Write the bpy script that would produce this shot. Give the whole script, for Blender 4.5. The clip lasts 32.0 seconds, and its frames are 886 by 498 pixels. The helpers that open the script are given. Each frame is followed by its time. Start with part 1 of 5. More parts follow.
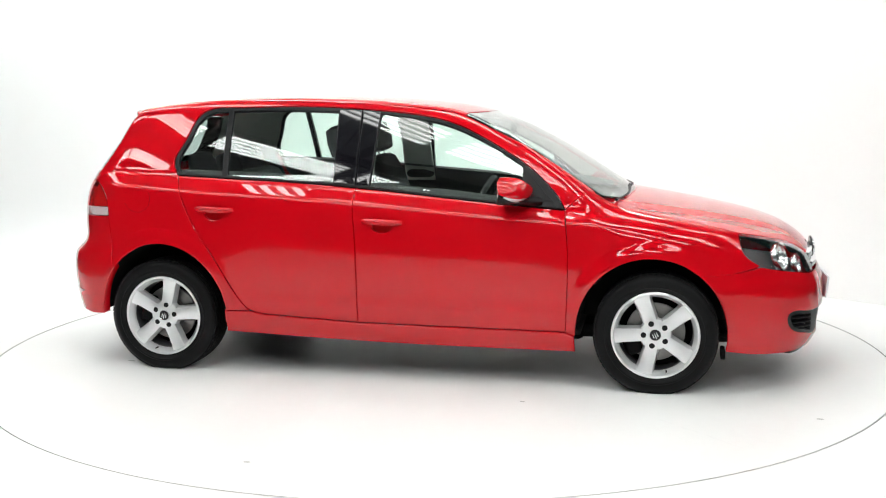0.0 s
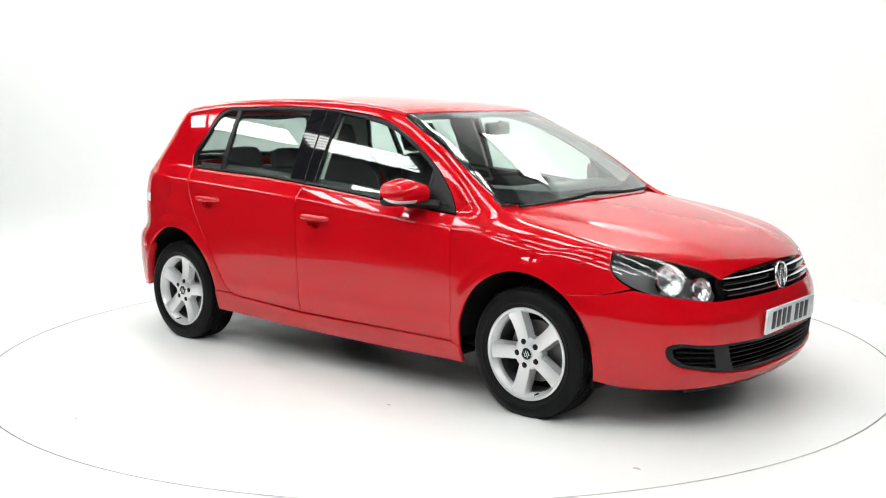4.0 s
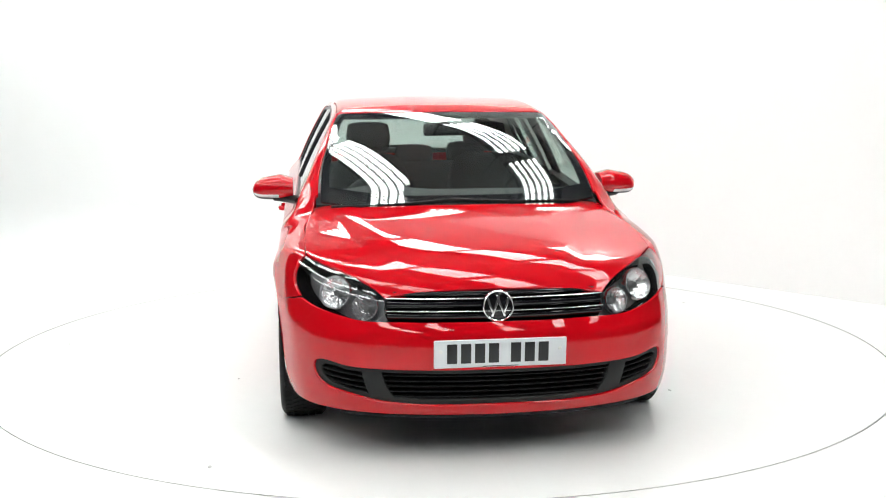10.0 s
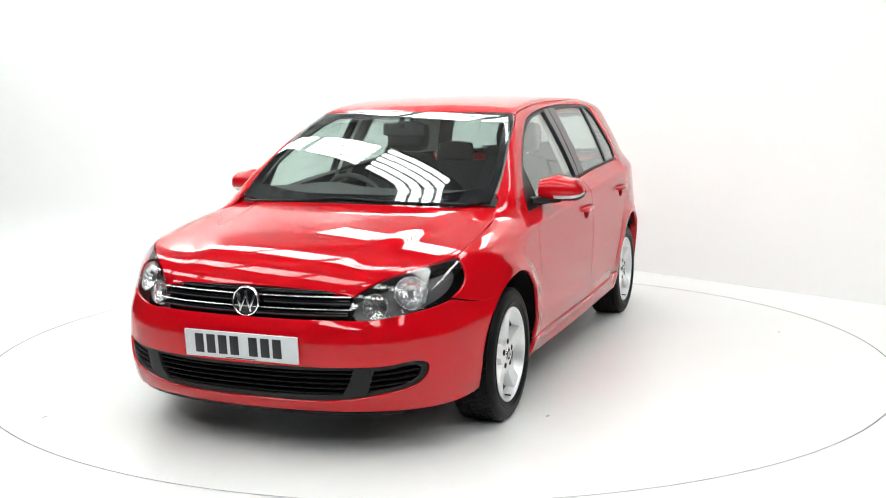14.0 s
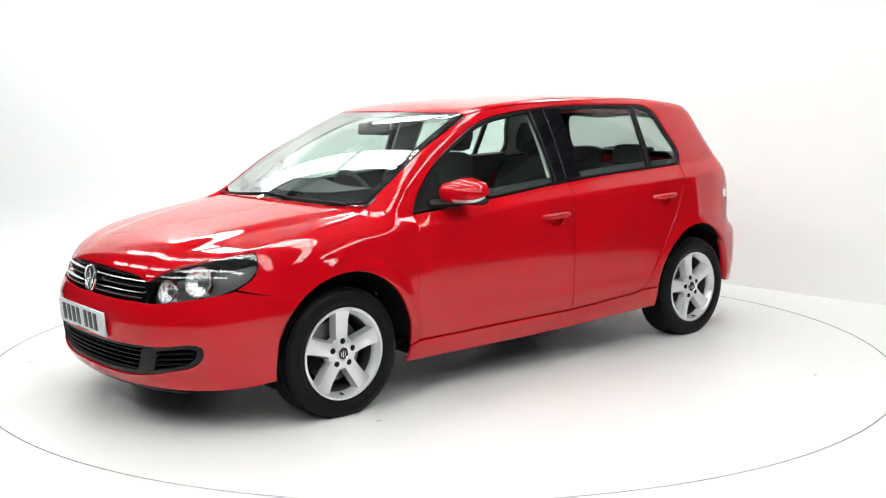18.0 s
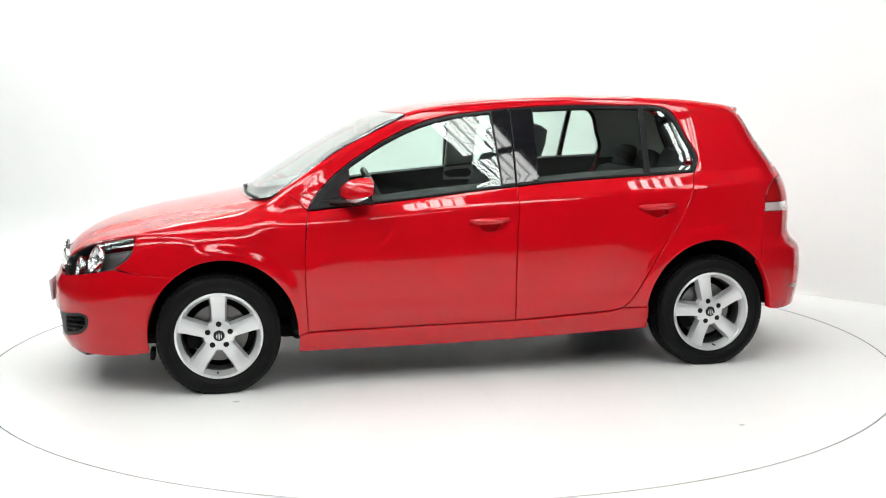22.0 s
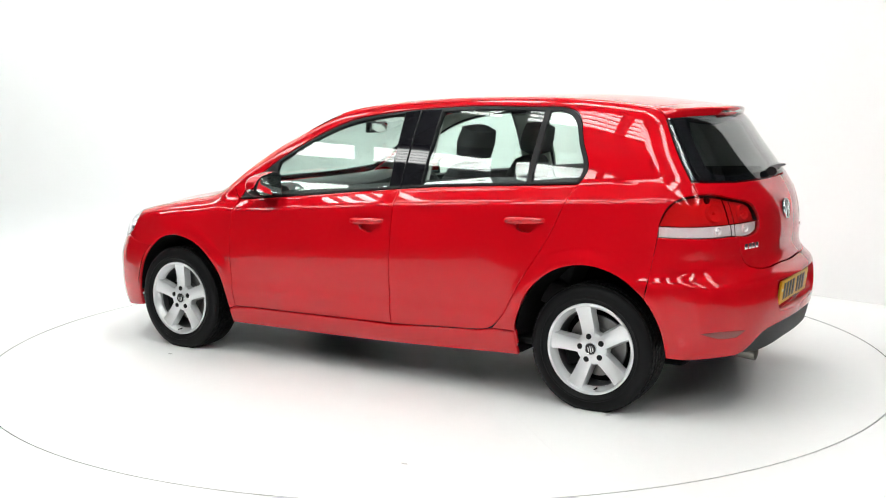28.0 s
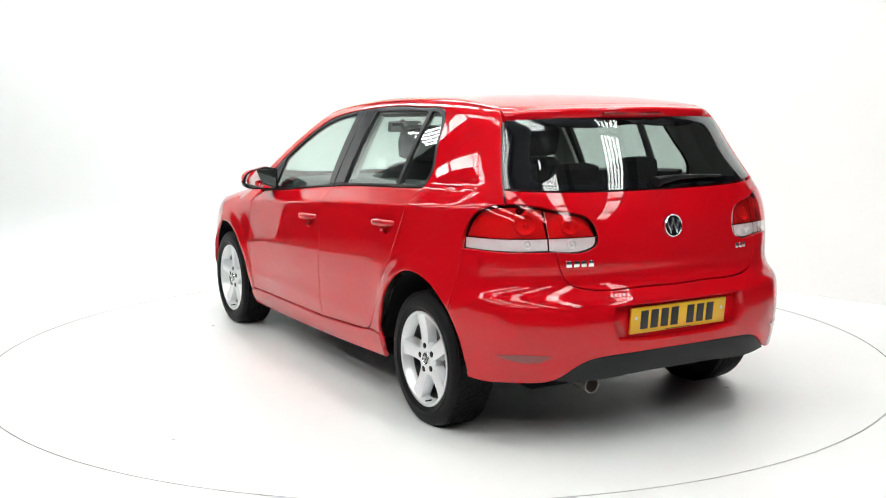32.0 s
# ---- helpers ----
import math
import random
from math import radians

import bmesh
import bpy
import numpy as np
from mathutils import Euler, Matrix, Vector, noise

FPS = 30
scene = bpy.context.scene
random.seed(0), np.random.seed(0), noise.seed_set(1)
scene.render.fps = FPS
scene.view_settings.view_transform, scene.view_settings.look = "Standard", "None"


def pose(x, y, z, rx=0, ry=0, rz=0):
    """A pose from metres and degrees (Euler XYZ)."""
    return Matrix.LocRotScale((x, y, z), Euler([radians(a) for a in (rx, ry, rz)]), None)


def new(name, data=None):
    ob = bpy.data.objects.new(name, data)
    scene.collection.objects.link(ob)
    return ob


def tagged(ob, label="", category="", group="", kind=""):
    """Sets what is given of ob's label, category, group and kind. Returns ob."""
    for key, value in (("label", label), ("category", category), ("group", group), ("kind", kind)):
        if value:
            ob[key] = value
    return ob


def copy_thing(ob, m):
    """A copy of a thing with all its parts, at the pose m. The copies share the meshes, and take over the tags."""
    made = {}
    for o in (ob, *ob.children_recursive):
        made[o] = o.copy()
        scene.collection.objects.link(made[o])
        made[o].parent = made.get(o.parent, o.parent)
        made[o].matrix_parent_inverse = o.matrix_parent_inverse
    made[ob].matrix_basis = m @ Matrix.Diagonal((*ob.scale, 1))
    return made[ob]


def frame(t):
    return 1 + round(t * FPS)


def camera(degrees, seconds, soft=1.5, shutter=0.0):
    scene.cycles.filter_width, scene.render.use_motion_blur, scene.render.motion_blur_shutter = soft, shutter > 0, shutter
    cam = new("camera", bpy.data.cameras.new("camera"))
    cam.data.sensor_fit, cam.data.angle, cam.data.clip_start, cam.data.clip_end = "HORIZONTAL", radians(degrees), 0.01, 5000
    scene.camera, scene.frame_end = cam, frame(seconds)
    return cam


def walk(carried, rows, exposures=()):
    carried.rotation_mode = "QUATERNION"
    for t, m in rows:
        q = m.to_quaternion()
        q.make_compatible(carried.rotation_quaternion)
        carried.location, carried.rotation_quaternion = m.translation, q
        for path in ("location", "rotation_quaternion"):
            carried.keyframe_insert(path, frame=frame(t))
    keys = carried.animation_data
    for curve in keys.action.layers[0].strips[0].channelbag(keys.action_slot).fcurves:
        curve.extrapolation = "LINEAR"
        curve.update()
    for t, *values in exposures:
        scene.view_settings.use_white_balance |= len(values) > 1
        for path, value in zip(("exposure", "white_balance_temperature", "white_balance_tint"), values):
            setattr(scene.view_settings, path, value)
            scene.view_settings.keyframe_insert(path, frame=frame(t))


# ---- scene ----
from mathutils.geometry import delaunay_2d_cdt

cam = camera(45.6, 32.0, soft=1.1)
HOLD = pose(0, -6.096, 1.413, 82.045, 0, -0.232) @ pose(0, 0, 0, 0, 0, -0.362)
walk(cam, [(0, HOLD), (32, HOLD)], [(0, 0.0), (32, 0.0)])

# the world outside the studio is a dim hall
world = bpy.data.worlds.new("hall")
scene.world = world
world.use_nodes = True
world.node_tree.nodes["Background"].inputs[0].default_value = (0.30, 0.31, 0.32, 1)
world.node_tree.nodes["Background"].inputs[1].default_value = 0.4


# ---- materials ----
def material(name, colour, rough=0.5, metal=0.0, grain=0.0, scale=40.0, bump=0.0, wear=0.0, **more):
    """A surface with variation at two scales: grain (fine) and wear (broad, in colour and gloss)."""
    m = bpy.data.materials.new(name)
    m.use_nodes = True
    t = m.node_tree
    b = t.nodes["Principled BSDF"]
    b.inputs["Base Color"].default_value = (*colour, 1)
    b.inputs["Roughness"].default_value = rough
    b.inputs["Metallic"].default_value = metal
    for key, value in more.items():
        b.inputs["IOR" if key == "ior" else "Specular IOR Level" if key == "shine" else key.replace("_", " ").title()].default_value = value
    if grain or bump or wear:
        place = t.nodes.new("ShaderNodeTexCoord")
        fine, broad = t.nodes.new("ShaderNodeTexNoise"), t.nodes.new("ShaderNodeTexNoise")
        fine.inputs["Scale"].default_value, broad.inputs["Scale"].default_value = scale, scale / 14
        fine.inputs["Detail"].default_value = 4
        for n in (fine, broad):
            t.links.new(place.outputs["Object"], n.inputs["Vector"])
        total = t.nodes.new("ShaderNodeMath")
        total.operation = "MULTIPLY_ADD"
        t.links.new(fine.outputs["Fac"], total.inputs[0])
        total.inputs[1].default_value = grain
        spread = t.nodes.new("ShaderNodeMath")
        spread.operation = "MULTIPLY_ADD"
        t.links.new(broad.outputs["Fac"], spread.inputs[0])
        spread.inputs[1].default_value, spread.inputs[2].default_value = wear, 1 - (grain + wear) / 2
        t.links.new(spread.outputs[0], total.inputs[2])
        tint = t.nodes.new("ShaderNodeVectorMath")
        tint.operation = "SCALE"
        tint.inputs[0].default_value = colour
        t.links.new(total.outputs[0], tint.inputs["Scale"])
        t.links.new(tint.outputs[0], b.inputs["Base Color"])
        gloss = t.nodes.new("ShaderNodeMath")
        gloss.operation = "MULTIPLY"
        gloss.inputs[1].default_value = rough
        t.links.new(total.outputs[0], gloss.inputs[0])
        t.links.new(gloss.outputs[0], b.inputs["Roughness"])
        if bump:
            n = t.nodes.new("ShaderNodeBump")
            n.inputs["Strength"].default_value = bump
            n.inputs["Distance"].default_value = 0.002
            t.links.new(fine.outputs["Fac"], n.inputs["Height"])
            t.links.new(n.outputs[0], b.inputs["Normal"])
    return m


def glow(name, colour, strength):
    m = material(name, (0.8, 0.8, 0.8), 0.4)
    b = m.node_tree.nodes["Principled BSDF"]
    b.inputs["Emission Color"].default_value = (*colour, 1)
    b.inputs["Emission Strength"].default_value = strength
    return m


def pane_glass(name, tint):
    """Clear glass, tinted; panes are thin closed slabs."""
    return material(name, tint, 0.0, transmission_weight=1.0, ior=1.5)


RED = material("red_paint", (0.56, 0.0022, 0.008), 0.5, grain=0.03, scale=900, wear=0.03, coat_weight=1.0, coat_roughness=0.01, shine=0.0)
RED.node_tree.nodes["Principled BSDF"].inputs["Coat IOR"].default_value = 1.53
WHITE_WALL = material("white_wall_paint", (0.87, 0.885, 0.885), 0.75, grain=0.01, scale=30, wear=0.02, bump=0.1)
GREY_WALL = material("off_white_wall_paint", (0.82, 0.82, 0.82), 0.7, grain=0.02, scale=30, wear=0.02, bump=0.1)
FLOOR_WHITE = material("white_floor_paint", (0.85, 0.862, 0.855), 0.36, grain=0.03, scale=26, wear=0.035, bump=0.08)
DISC_WHITE = material("white_turntable_paint", (0.85, 0.862, 0.853), 0.36, grain=0.03, scale=22, wear=0.05, bump=0.08)
MARK = material("grey_scuff", (0.50, 0.51, 0.50), 0.6, grain=0.3, scale=60)
HALL_FLOOR = material("bare_grey_concrete", (0.16, 0.16, 0.155), 0.6, grain=0.2, scale=9, wear=0.3, bump=0.2)
HALL_WALL = material("dark_grey_hall_wall", (0.055, 0.055, 0.058), 0.7, grain=0.2, scale=8, wear=0.3)
ROOF_METAL = material("grey_corrugated_roof", (0.42, 0.42, 0.425), 0.6, grain=0.2, scale=5, wear=0.2)
STEEL_DARK = material("dark_roof_steel", (0.05, 0.05, 0.055), 0.6, wear=0.2, scale=10)
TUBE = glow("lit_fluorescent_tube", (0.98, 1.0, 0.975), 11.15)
FIXTURE = material("white_enamel", (0.75, 0.75, 0.74), 0.4, grain=0.04, scale=20)
GAP = material("shadow_gap_rubber", (0.22, 0.225, 0.22), 0.9, grain=0.1, scale=60)
BLACK_GLOSS = material("gloss_black_trim", (0.006, 0.006, 0.008), 0.04, grain=0.1, scale=100)
BLACK_TRIM = material("satin_black_plastic", (0.006, 0.006, 0.007), 0.42, grain=0.25, scale=500, bump=0.15, shine=0.22)
WINDOW_TRIM = material("black_window_rubber", (0.005, 0.005, 0.006), 0.3, grain=0.15, scale=300, shine=0.2)
GREY_TRIM = material("dark_grey_plastic", (0.012, 0.0128, 0.0135), 0.5, grain=0.25, scale=500, bump=0.15, shine=0.3)
RUBBER = material("black_tyre_rubber", (0.006, 0.006, 0.0065), 0.5, grain=0.35, scale=120, wear=0.2, bump=0.3, shine=0.14)
CAVITY = material("dark_underbody", (0.006, 0.006, 0.0065), 0.9, grain=0.3, scale=40, wear=0.3, shine=0.1)
ALLOY = material("silver_alloy", (0.80, 0.81, 0.82), 0.32, 0.6, grain=0.06, scale=700, wear=0.04, coat_weight=0.4)
# darker copy of the alloy: the rim barrel's shade is put into the colour
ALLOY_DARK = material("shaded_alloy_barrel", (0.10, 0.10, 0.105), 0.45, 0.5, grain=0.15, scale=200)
CHROME = material("bright_chrome", (0.86, 0.87, 0.88), 0.12, 1.0, grain=0.03, scale=300)
STEEL = material("machined_brake_steel", (0.25, 0.245, 0.24), 0.42, 0.8, grain=0.25, scale=150, wear=0.3)
GLASS = pane_glass("green_tinted_glass", (0.83, 0.945, 0.895))
REAR_GLASS = pane_glass("dark_tinted_rear_glass", (0.52, 0.58, 0.56))
LENS = pane_glass("clear_lamp_cover", (0.96, 0.965, 0.97))
HEAD_DARK = material("smoked_lamp_housing", (0.10, 0.103, 0.107), 0.35, 0.3, grain=0.15, scale=200)
REFLECTOR = material("silvered_reflector", (0.90, 0.91, 0.92), 0.22, 1.0, grain=0.04, scale=150)
LAMP_DEEP = material("deep_red_lamp_lens", (0.20, 0.004, 0.005), 0.25, grain=0.1, scale=120, coat_weight=1.0)
LENS_RED = pane_glass("red_lamp_glass", (0.74, 0.016, 0.02))
LAMP_SILVER = material("silvered_lamp_shell", (0.80, 0.80, 0.80), 0.35, 0.0, grain=0.12, scale=90, wear=0.12)
LAMP_CHROME = material("ribbed_silver_lamp_shell", (0.80, 0.80, 0.81), 0.30, 0.25, grain=0.3, scale=60, wear=0.2, bump=0.5)
LAMP_WHITE = material("frosted_clear_lamp_lens", (0.72, 0.70, 0.70), 0.14, 0.25, grain=0.2, scale=150, coat_weight=1.0)
PLATE_WHITE = material("white_reflective_plate", (0.72, 0.74, 0.77), 0.35, grain=0.04, scale=300)
PLATE_YELLOW = material("yellow_reflective_plate", (0.80, 0.46, 0.02), 0.35, grain=0.04, scale=300)
INK = material("black_print", (0.012, 0.012, 0.014), 0.4, grain=0.1, scale=200)
CLOTH = material("charcoal_seat_cloth", (0.030, 0.030, 0.033), 0.9, grain=0.4, scale=700, bump=0.4, wear=0.2)
DASH = material("charcoal_dashboard", (0.035, 0.036, 0.038), 0.6, grain=0.25, scale=500, bump=0.3)
LINER = material("pale_grey_headlining", (0.50, 0.50, 0.48), 0.9, grain=0.1, scale=300, bump=0.2)
CARPET = material("black_carpet", (0.014, 0.014, 0.015), 0.95, grain=0.4, scale=300, bump=0.4)
MIRROR = material("mirror_silver", (0.9, 0.9, 0.9), 0.01, 1.0)
RUST = material("sooty_exhaust_steel", (0.24, 0.225, 0.20), 0.35, 0.9, grain=0.3, scale=90, wear=0.3)


# ---- small mesh kit ----
def link(name, bm, mat, parent=None, label="", smooth=True):
    me = bpy.data.meshes.new(name)
    bm.normal_update()
    bm.to_mesh(me)
    bm.free()
    for p in me.polygons:
        p.use_smooth = smooth
    me.materials.append(mat)
    ob = new(name, me)
    ob.parent = parent
    if label:
        ob["label"] = label
    return ob


def part(name, bm, mat, parent, label="", smooth=True, sharp=35):
    """One mesh object under a thing or under a part."""
    ob = link(name, bm, mat, parent, label, smooth)
    if smooth:
        ob.data.set_sharp_from_angle(angle=radians(sharp))
    return ob


def box(bm, x0, x1, y0, y1, z0, z1, bevel=0.0, turn=None, segments=2):
    r = bmesh.ops.create_cube(bm, size=1)
    v = r["verts"]
    m = Matrix.Translation(((x0 + x1) / 2, (y0 + y1) / 2, (z0 + z1) / 2)) @ Matrix.Diagonal((x1 - x0, y1 - y0, z1 - z0, 1))
    bmesh.ops.transform(bm, matrix=(turn or Matrix()) @ m, verts=v)
    if bevel:
        es = {e for q in v for e in q.link_edges}
        bmesh.ops.bevel(bm, geom=list(es), offset=bevel, segments=segments, profile=0.5, affect="EDGES")
    return bm


def cylinder(bm, r0, r1, depth, at, n=32):
    """at: the pose; the axis is its z."""
    bmesh.ops.create_cone(bm, cap_ends=True, segments=n, radius1=r0, radius2=r1, depth=depth, matrix=at)
    return bm


def lathe(profile, n=64, closed=False):
    """Spins (radius, y) points round the y axis."""
    bm = bmesh.new()
    rings = []
    for k in range(n):
        a = 2 * math.pi * k / n
        rings.append([bm.verts.new((r * math.cos(a), y, r * math.sin(a))) for r, y in profile])
    m = len(profile)
    for k in range(n):
        p, q = rings[k], rings[(k + 1) % n]
        for i in range(m if closed else m - 1):
            j = (i + 1) % m
            bm.faces.new((p[i], p[j], q[j], q[i]))
    bmesh.ops.recalc_face_normals(bm, faces=bm.faces[:])
    return bm


def sweep(points, radius, n=8, flat=1.0):
    """A tube along points; flat squeezes its section in z."""
    bm = bmesh.new()
    pts = [Vector(p) for p in points]
    rings = []
    for i, p in enumerate(pts):
        t = (pts[min(i + 1, len(pts) - 1)] - pts[max(i - 1, 0)]).normalized()
        a = t.cross(Vector((0, 0, 1)))
        a = a.normalized() if a.length > 1e-4 else Vector((1, 0, 0))
        b = a.cross(t).normalized()
        r = radius[i] if isinstance(radius, (list, tuple)) else radius
        rings.append([bm.verts.new(p + a * r * math.cos(2 * math.pi * k / n) + b * r * flat * math.sin(2 * math.pi * k / n)) for k in range(n)])
    for p, q in zip(rings, rings[1:]):
        for k in range(n):
            bm.faces.new((p[k], p[(k + 1) % n], q[(k + 1) % n], q[k]))
    bm.faces.new(rings[0])
    bm.faces.new(rings[-1])
    bmesh.ops.recalc_face_normals(bm, faces=bm.faces[:])
    return bm


# ---- the studio ----
ALONG, ACROSS = Vector((0.67, -0.742, 0)), Vector((0.742, 0.67, 0))   # the hall stands askew to the camera's line
TABLE_R = 2.504


def ring_sheet(r0, r1, z, n=160, r_steps=1):
    bm = bmesh.new()
    rows = []
    for j in range(r_steps + 1):
        r = r0 + (r1 - r0) * j / r_steps
        rows.append([bm.verts.new((r * math.cos(2 * math.pi * k / n), r * math.sin(2 * math.pi * k / n), z)) for k in range(n)])
    for p, q in zip(rows, rows[1:]):
        for k in range(n):
            bm.faces.new((p[k], q[k], q[(k + 1) % n], p[(k + 1) % n]))
    return bm


def build_studio():
    def studio_edge(a):
        c, s = math.cos(a), math.sin(a)
        return min((4.9 if c > 0 else 4.7) / max(abs(c), 1e-6), (5.2 if s > 0 else 6.4) / max(abs(s), 1e-6))

    def apron(inner, outer, mat, name, label, z=0.0, n=240, steps=5):
        bm = bmesh.new()
        rows = []
        for j in range(steps + 1):
            q = j / steps
            rows.append([bm.verts.new(((inner(a) * (1 - q) + outer(a) * q) * math.cos(a), (inner(a) * (1 - q) + outer(a) * q) * math.sin(a), z)) for a in np.linspace(0, 2 * math.pi, n + 1)[:-1]])
        for p, q in zip(rows, rows[1:]):
            for k in range(n):
                bm.faces.new((p[k], q[k], q[(k + 1) % n], p[(k + 1) % n]))
        tagged(link(name, bm, mat), label, kind="structure")
    apron(lambda a: TABLE_R + 0.004, studio_edge, FLOOR_WHITE, "floor", "glossy white painted studio floor")
    apron(studio_edge, lambda a: 16.0, HALL_FLOOR, "floor_hall", "bare grey concrete floor of the hall", steps=3)
    pit = link("turntable_gap", ring_sheet(TABLE_R - 0.03, TABLE_R + 0.03, -0.012), GAP)
    tagged(pit, "thin grey gap round the turntable", kind="structure")

    # walls: the plan runs anticlockwise, each corner rounded
    def wall(name, plan, height, mat, label, cove=0.0):
        bm = bmesh.new()
        rows = [(0.0, 0.0), (0.0, height)] if not cove else \
            [(cove * (1 - math.sin(a)), cove * (1 - math.cos(a))) for a in np.linspace(0, math.pi / 2, 9)] + [(0.0, height)]
        n = len(plan)
        cols = []
        for i, (x, y) in enumerate(plan):
            a, b = Vector(plan[max(i - 1, 0)]), Vector(plan[min(i + 1, n - 1)])
            t = (b - a).normalized()
            inward = Vector((-t.y, t.x))
            cols.append([bm.verts.new((x + inward.x * d, y + inward.y * d, z + 0.001)) for d, z in rows]
                        + [bm.verts.new((x, y, height + 0.001)), bm.verts.new((x - inward.x * 0.15, y - inward.y * 0.15, height)),
                           bm.verts.new((x - inward.x * 0.15, y - inward.y * 0.15, 0))])
        for p, q in zip(cols, cols[1:]):
            for k in range(len(p) - 1):
                if (p[k].co - p[k + 1].co).length > 1e-6:
                    bm.faces.new((p[k], p[k + 1], q[k + 1], q[k]))
        bmesh.ops.recalc_face_normals(bm, faces=bm.faces[:])
        ob = part(name, bm, mat, None)
        return tagged(ob, label, kind="structure")

    def rounded(points, r=1.2, n=8):
        out = []
        for i, p in enumerate(points):
            p = Vector(p)
            if i in (0, len(points) - 1):
                out.append(tuple(p))
                continue
            a, b = Vector(points[i - 1]), Vector(points[i + 1])
            s, e = p + (a - p).normalized() * r, p + (b - p).normalized() * r
            out += [tuple((1 - t) ** 2 * s + 2 * t * (1 - t) * p + t * t * e) for t in np.linspace(0, 1, n)]
        return out

    wall("wall_east", [(3.55, 0.507), (0.9, 3.45)], 5.0, GREY_WALL, "matt off-white wall standing askew on the floor")
    wall("wall_north", rounded([(0.9, 3.45), (-0.1, 4.55), (-5.2, 4.35), (-5.55, 3.75)], 0.6), 5.0, WHITE_WALL, "smooth white curved studio backdrop wall", 0.45)
    wall("wall_south", rounded([(-5.55, 3.75), (-9.2, 3.9), (-9.0, -9.2), (7.6, -9.2), (7.6, 1.4), (3.55, 0.507)], 1.2), 5.0, HALL_WALL, "dark grey hall wall round the studio")
    # corrugated roof of the hall
    bm = bmesh.new()
    turn = Matrix((ALONG, ACROSS, (0, 0, 1))).transposed().to_4x4()
    prev = None
    for k in range(161):
        u = -16 + k * 0.2
        z = 5.6 + (0.03 if k % 2 else -0.03)
        pair = [bm.verts.new(turn @ Vector((u, w, z))) for w in (-16, 16)]
        if prev:
            bm.faces.new((prev[0], prev[1], pair[1], pair[0]))
        prev = pair
    tagged(link("ceiling", bm, ROOF_METAL, smooth=False), "grey corrugated metal hall roof", kind="structure")
    for k in range(-3, 4):
        bm = bmesh.new()
        box(bm, -14, 14, k * 2.4 - 0.06, k * 2.4 + 0.06, 5.2, 5.5, 0.01, turn)
        tagged(part("roof_beam", bm, STEEL_DARK, None), "dark painted steel roof beam", "beam", "roof beams")
    # banks of fluorescent tubes, in straight rows askew to the camera's line
    row, side = Vector((0.57, -0.8216, 0)), Vector((0.8216, 0.57, 0))
    aim = Matrix((row, side, (0, 0, 1))).transposed().to_4x4()
    kinds = {}
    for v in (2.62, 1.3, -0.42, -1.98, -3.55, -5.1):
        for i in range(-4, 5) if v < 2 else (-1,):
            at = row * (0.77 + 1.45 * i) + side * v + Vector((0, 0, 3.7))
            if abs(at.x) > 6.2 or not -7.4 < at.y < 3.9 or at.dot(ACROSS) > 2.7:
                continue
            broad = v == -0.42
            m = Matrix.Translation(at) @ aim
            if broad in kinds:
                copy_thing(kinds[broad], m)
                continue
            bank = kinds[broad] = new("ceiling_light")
            bm = bmesh.new()
            box(bm, -0.65, 0.65, -0.25, 0.25, 0.06, 0.11, 0.012)
            part("housing", bm, STEEL_DARK, bank)
            for u in (-0.5, 0.5):
                part("hanger", sweep([(u, 0, 0.10), (u, 0, 1.9)], 0.012, 6), STEEL_DARK, bank)
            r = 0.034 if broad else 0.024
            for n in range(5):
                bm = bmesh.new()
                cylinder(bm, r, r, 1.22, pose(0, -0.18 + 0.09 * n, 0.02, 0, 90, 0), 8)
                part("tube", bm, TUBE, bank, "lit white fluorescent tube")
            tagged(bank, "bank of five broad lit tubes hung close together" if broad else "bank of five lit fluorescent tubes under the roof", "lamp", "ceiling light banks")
            bank.matrix_basis = m


build_studio()
# ---- the car body as smooth surfaces: x forward, y to the left, z up, metres ----
def natural(points):
    """A natural cubic spline through (x, y) points, straight beyond its ends."""
    a = np.array(sorted(points), float)
    xs, ys = a[:, 0], a[:, 1]
    n, h = len(xs), np.diff(a[:, 0])
    m = np.eye(n)
    r = np.zeros(n)
    for i in range(1, n - 1):
        m[i, i - 1:i + 2] = h[i - 1], 2 * (h[i - 1] + h[i]), h[i]
        r[i] = 6 * ((ys[i + 1] - ys[i]) / h[i] - (ys[i] - ys[i - 1]) / h[i - 1])
    c = np.linalg.solve(m, r)

    def value(x):
        x = np.asarray(x, float)
        q = np.clip(x, xs[0], xs[-1])
        i = np.clip(np.searchsorted(xs, q) - 1, 0, n - 2)
        t0, t1, k = q - xs[i], xs[i + 1] - q, h[i]
        v = (c[i] * t1 ** 3 + c[i + 1] * t0 ** 3) / (6 * k) + (ys[i] / k - c[i] * k / 6) * t1 + (ys[i + 1] / k - c[i + 1] * k / 6) * t0
        s0 = (ys[1] - ys[0]) / h[0] - h[0] * c[1] / 6
        s1 = (ys[-1] - ys[-2]) / h[-1] + h[-1] * c[-2] / 6
        return v + np.where(x < xs[0], (x - xs[0]) * s0, 0) + np.where(x > xs[-1], (x - xs[-1]) * s1, 0)
    return value


def step01(a, b, x):
    t = np.clip((x - a) / (b - a), 0, 1)
    return t * t * (3 - 2 * t)


def smax(a, b, k):
    h = np.maximum(k - np.abs(a - b), 0) / k
    return np.maximum(a, b) + h * h * k * 0.25


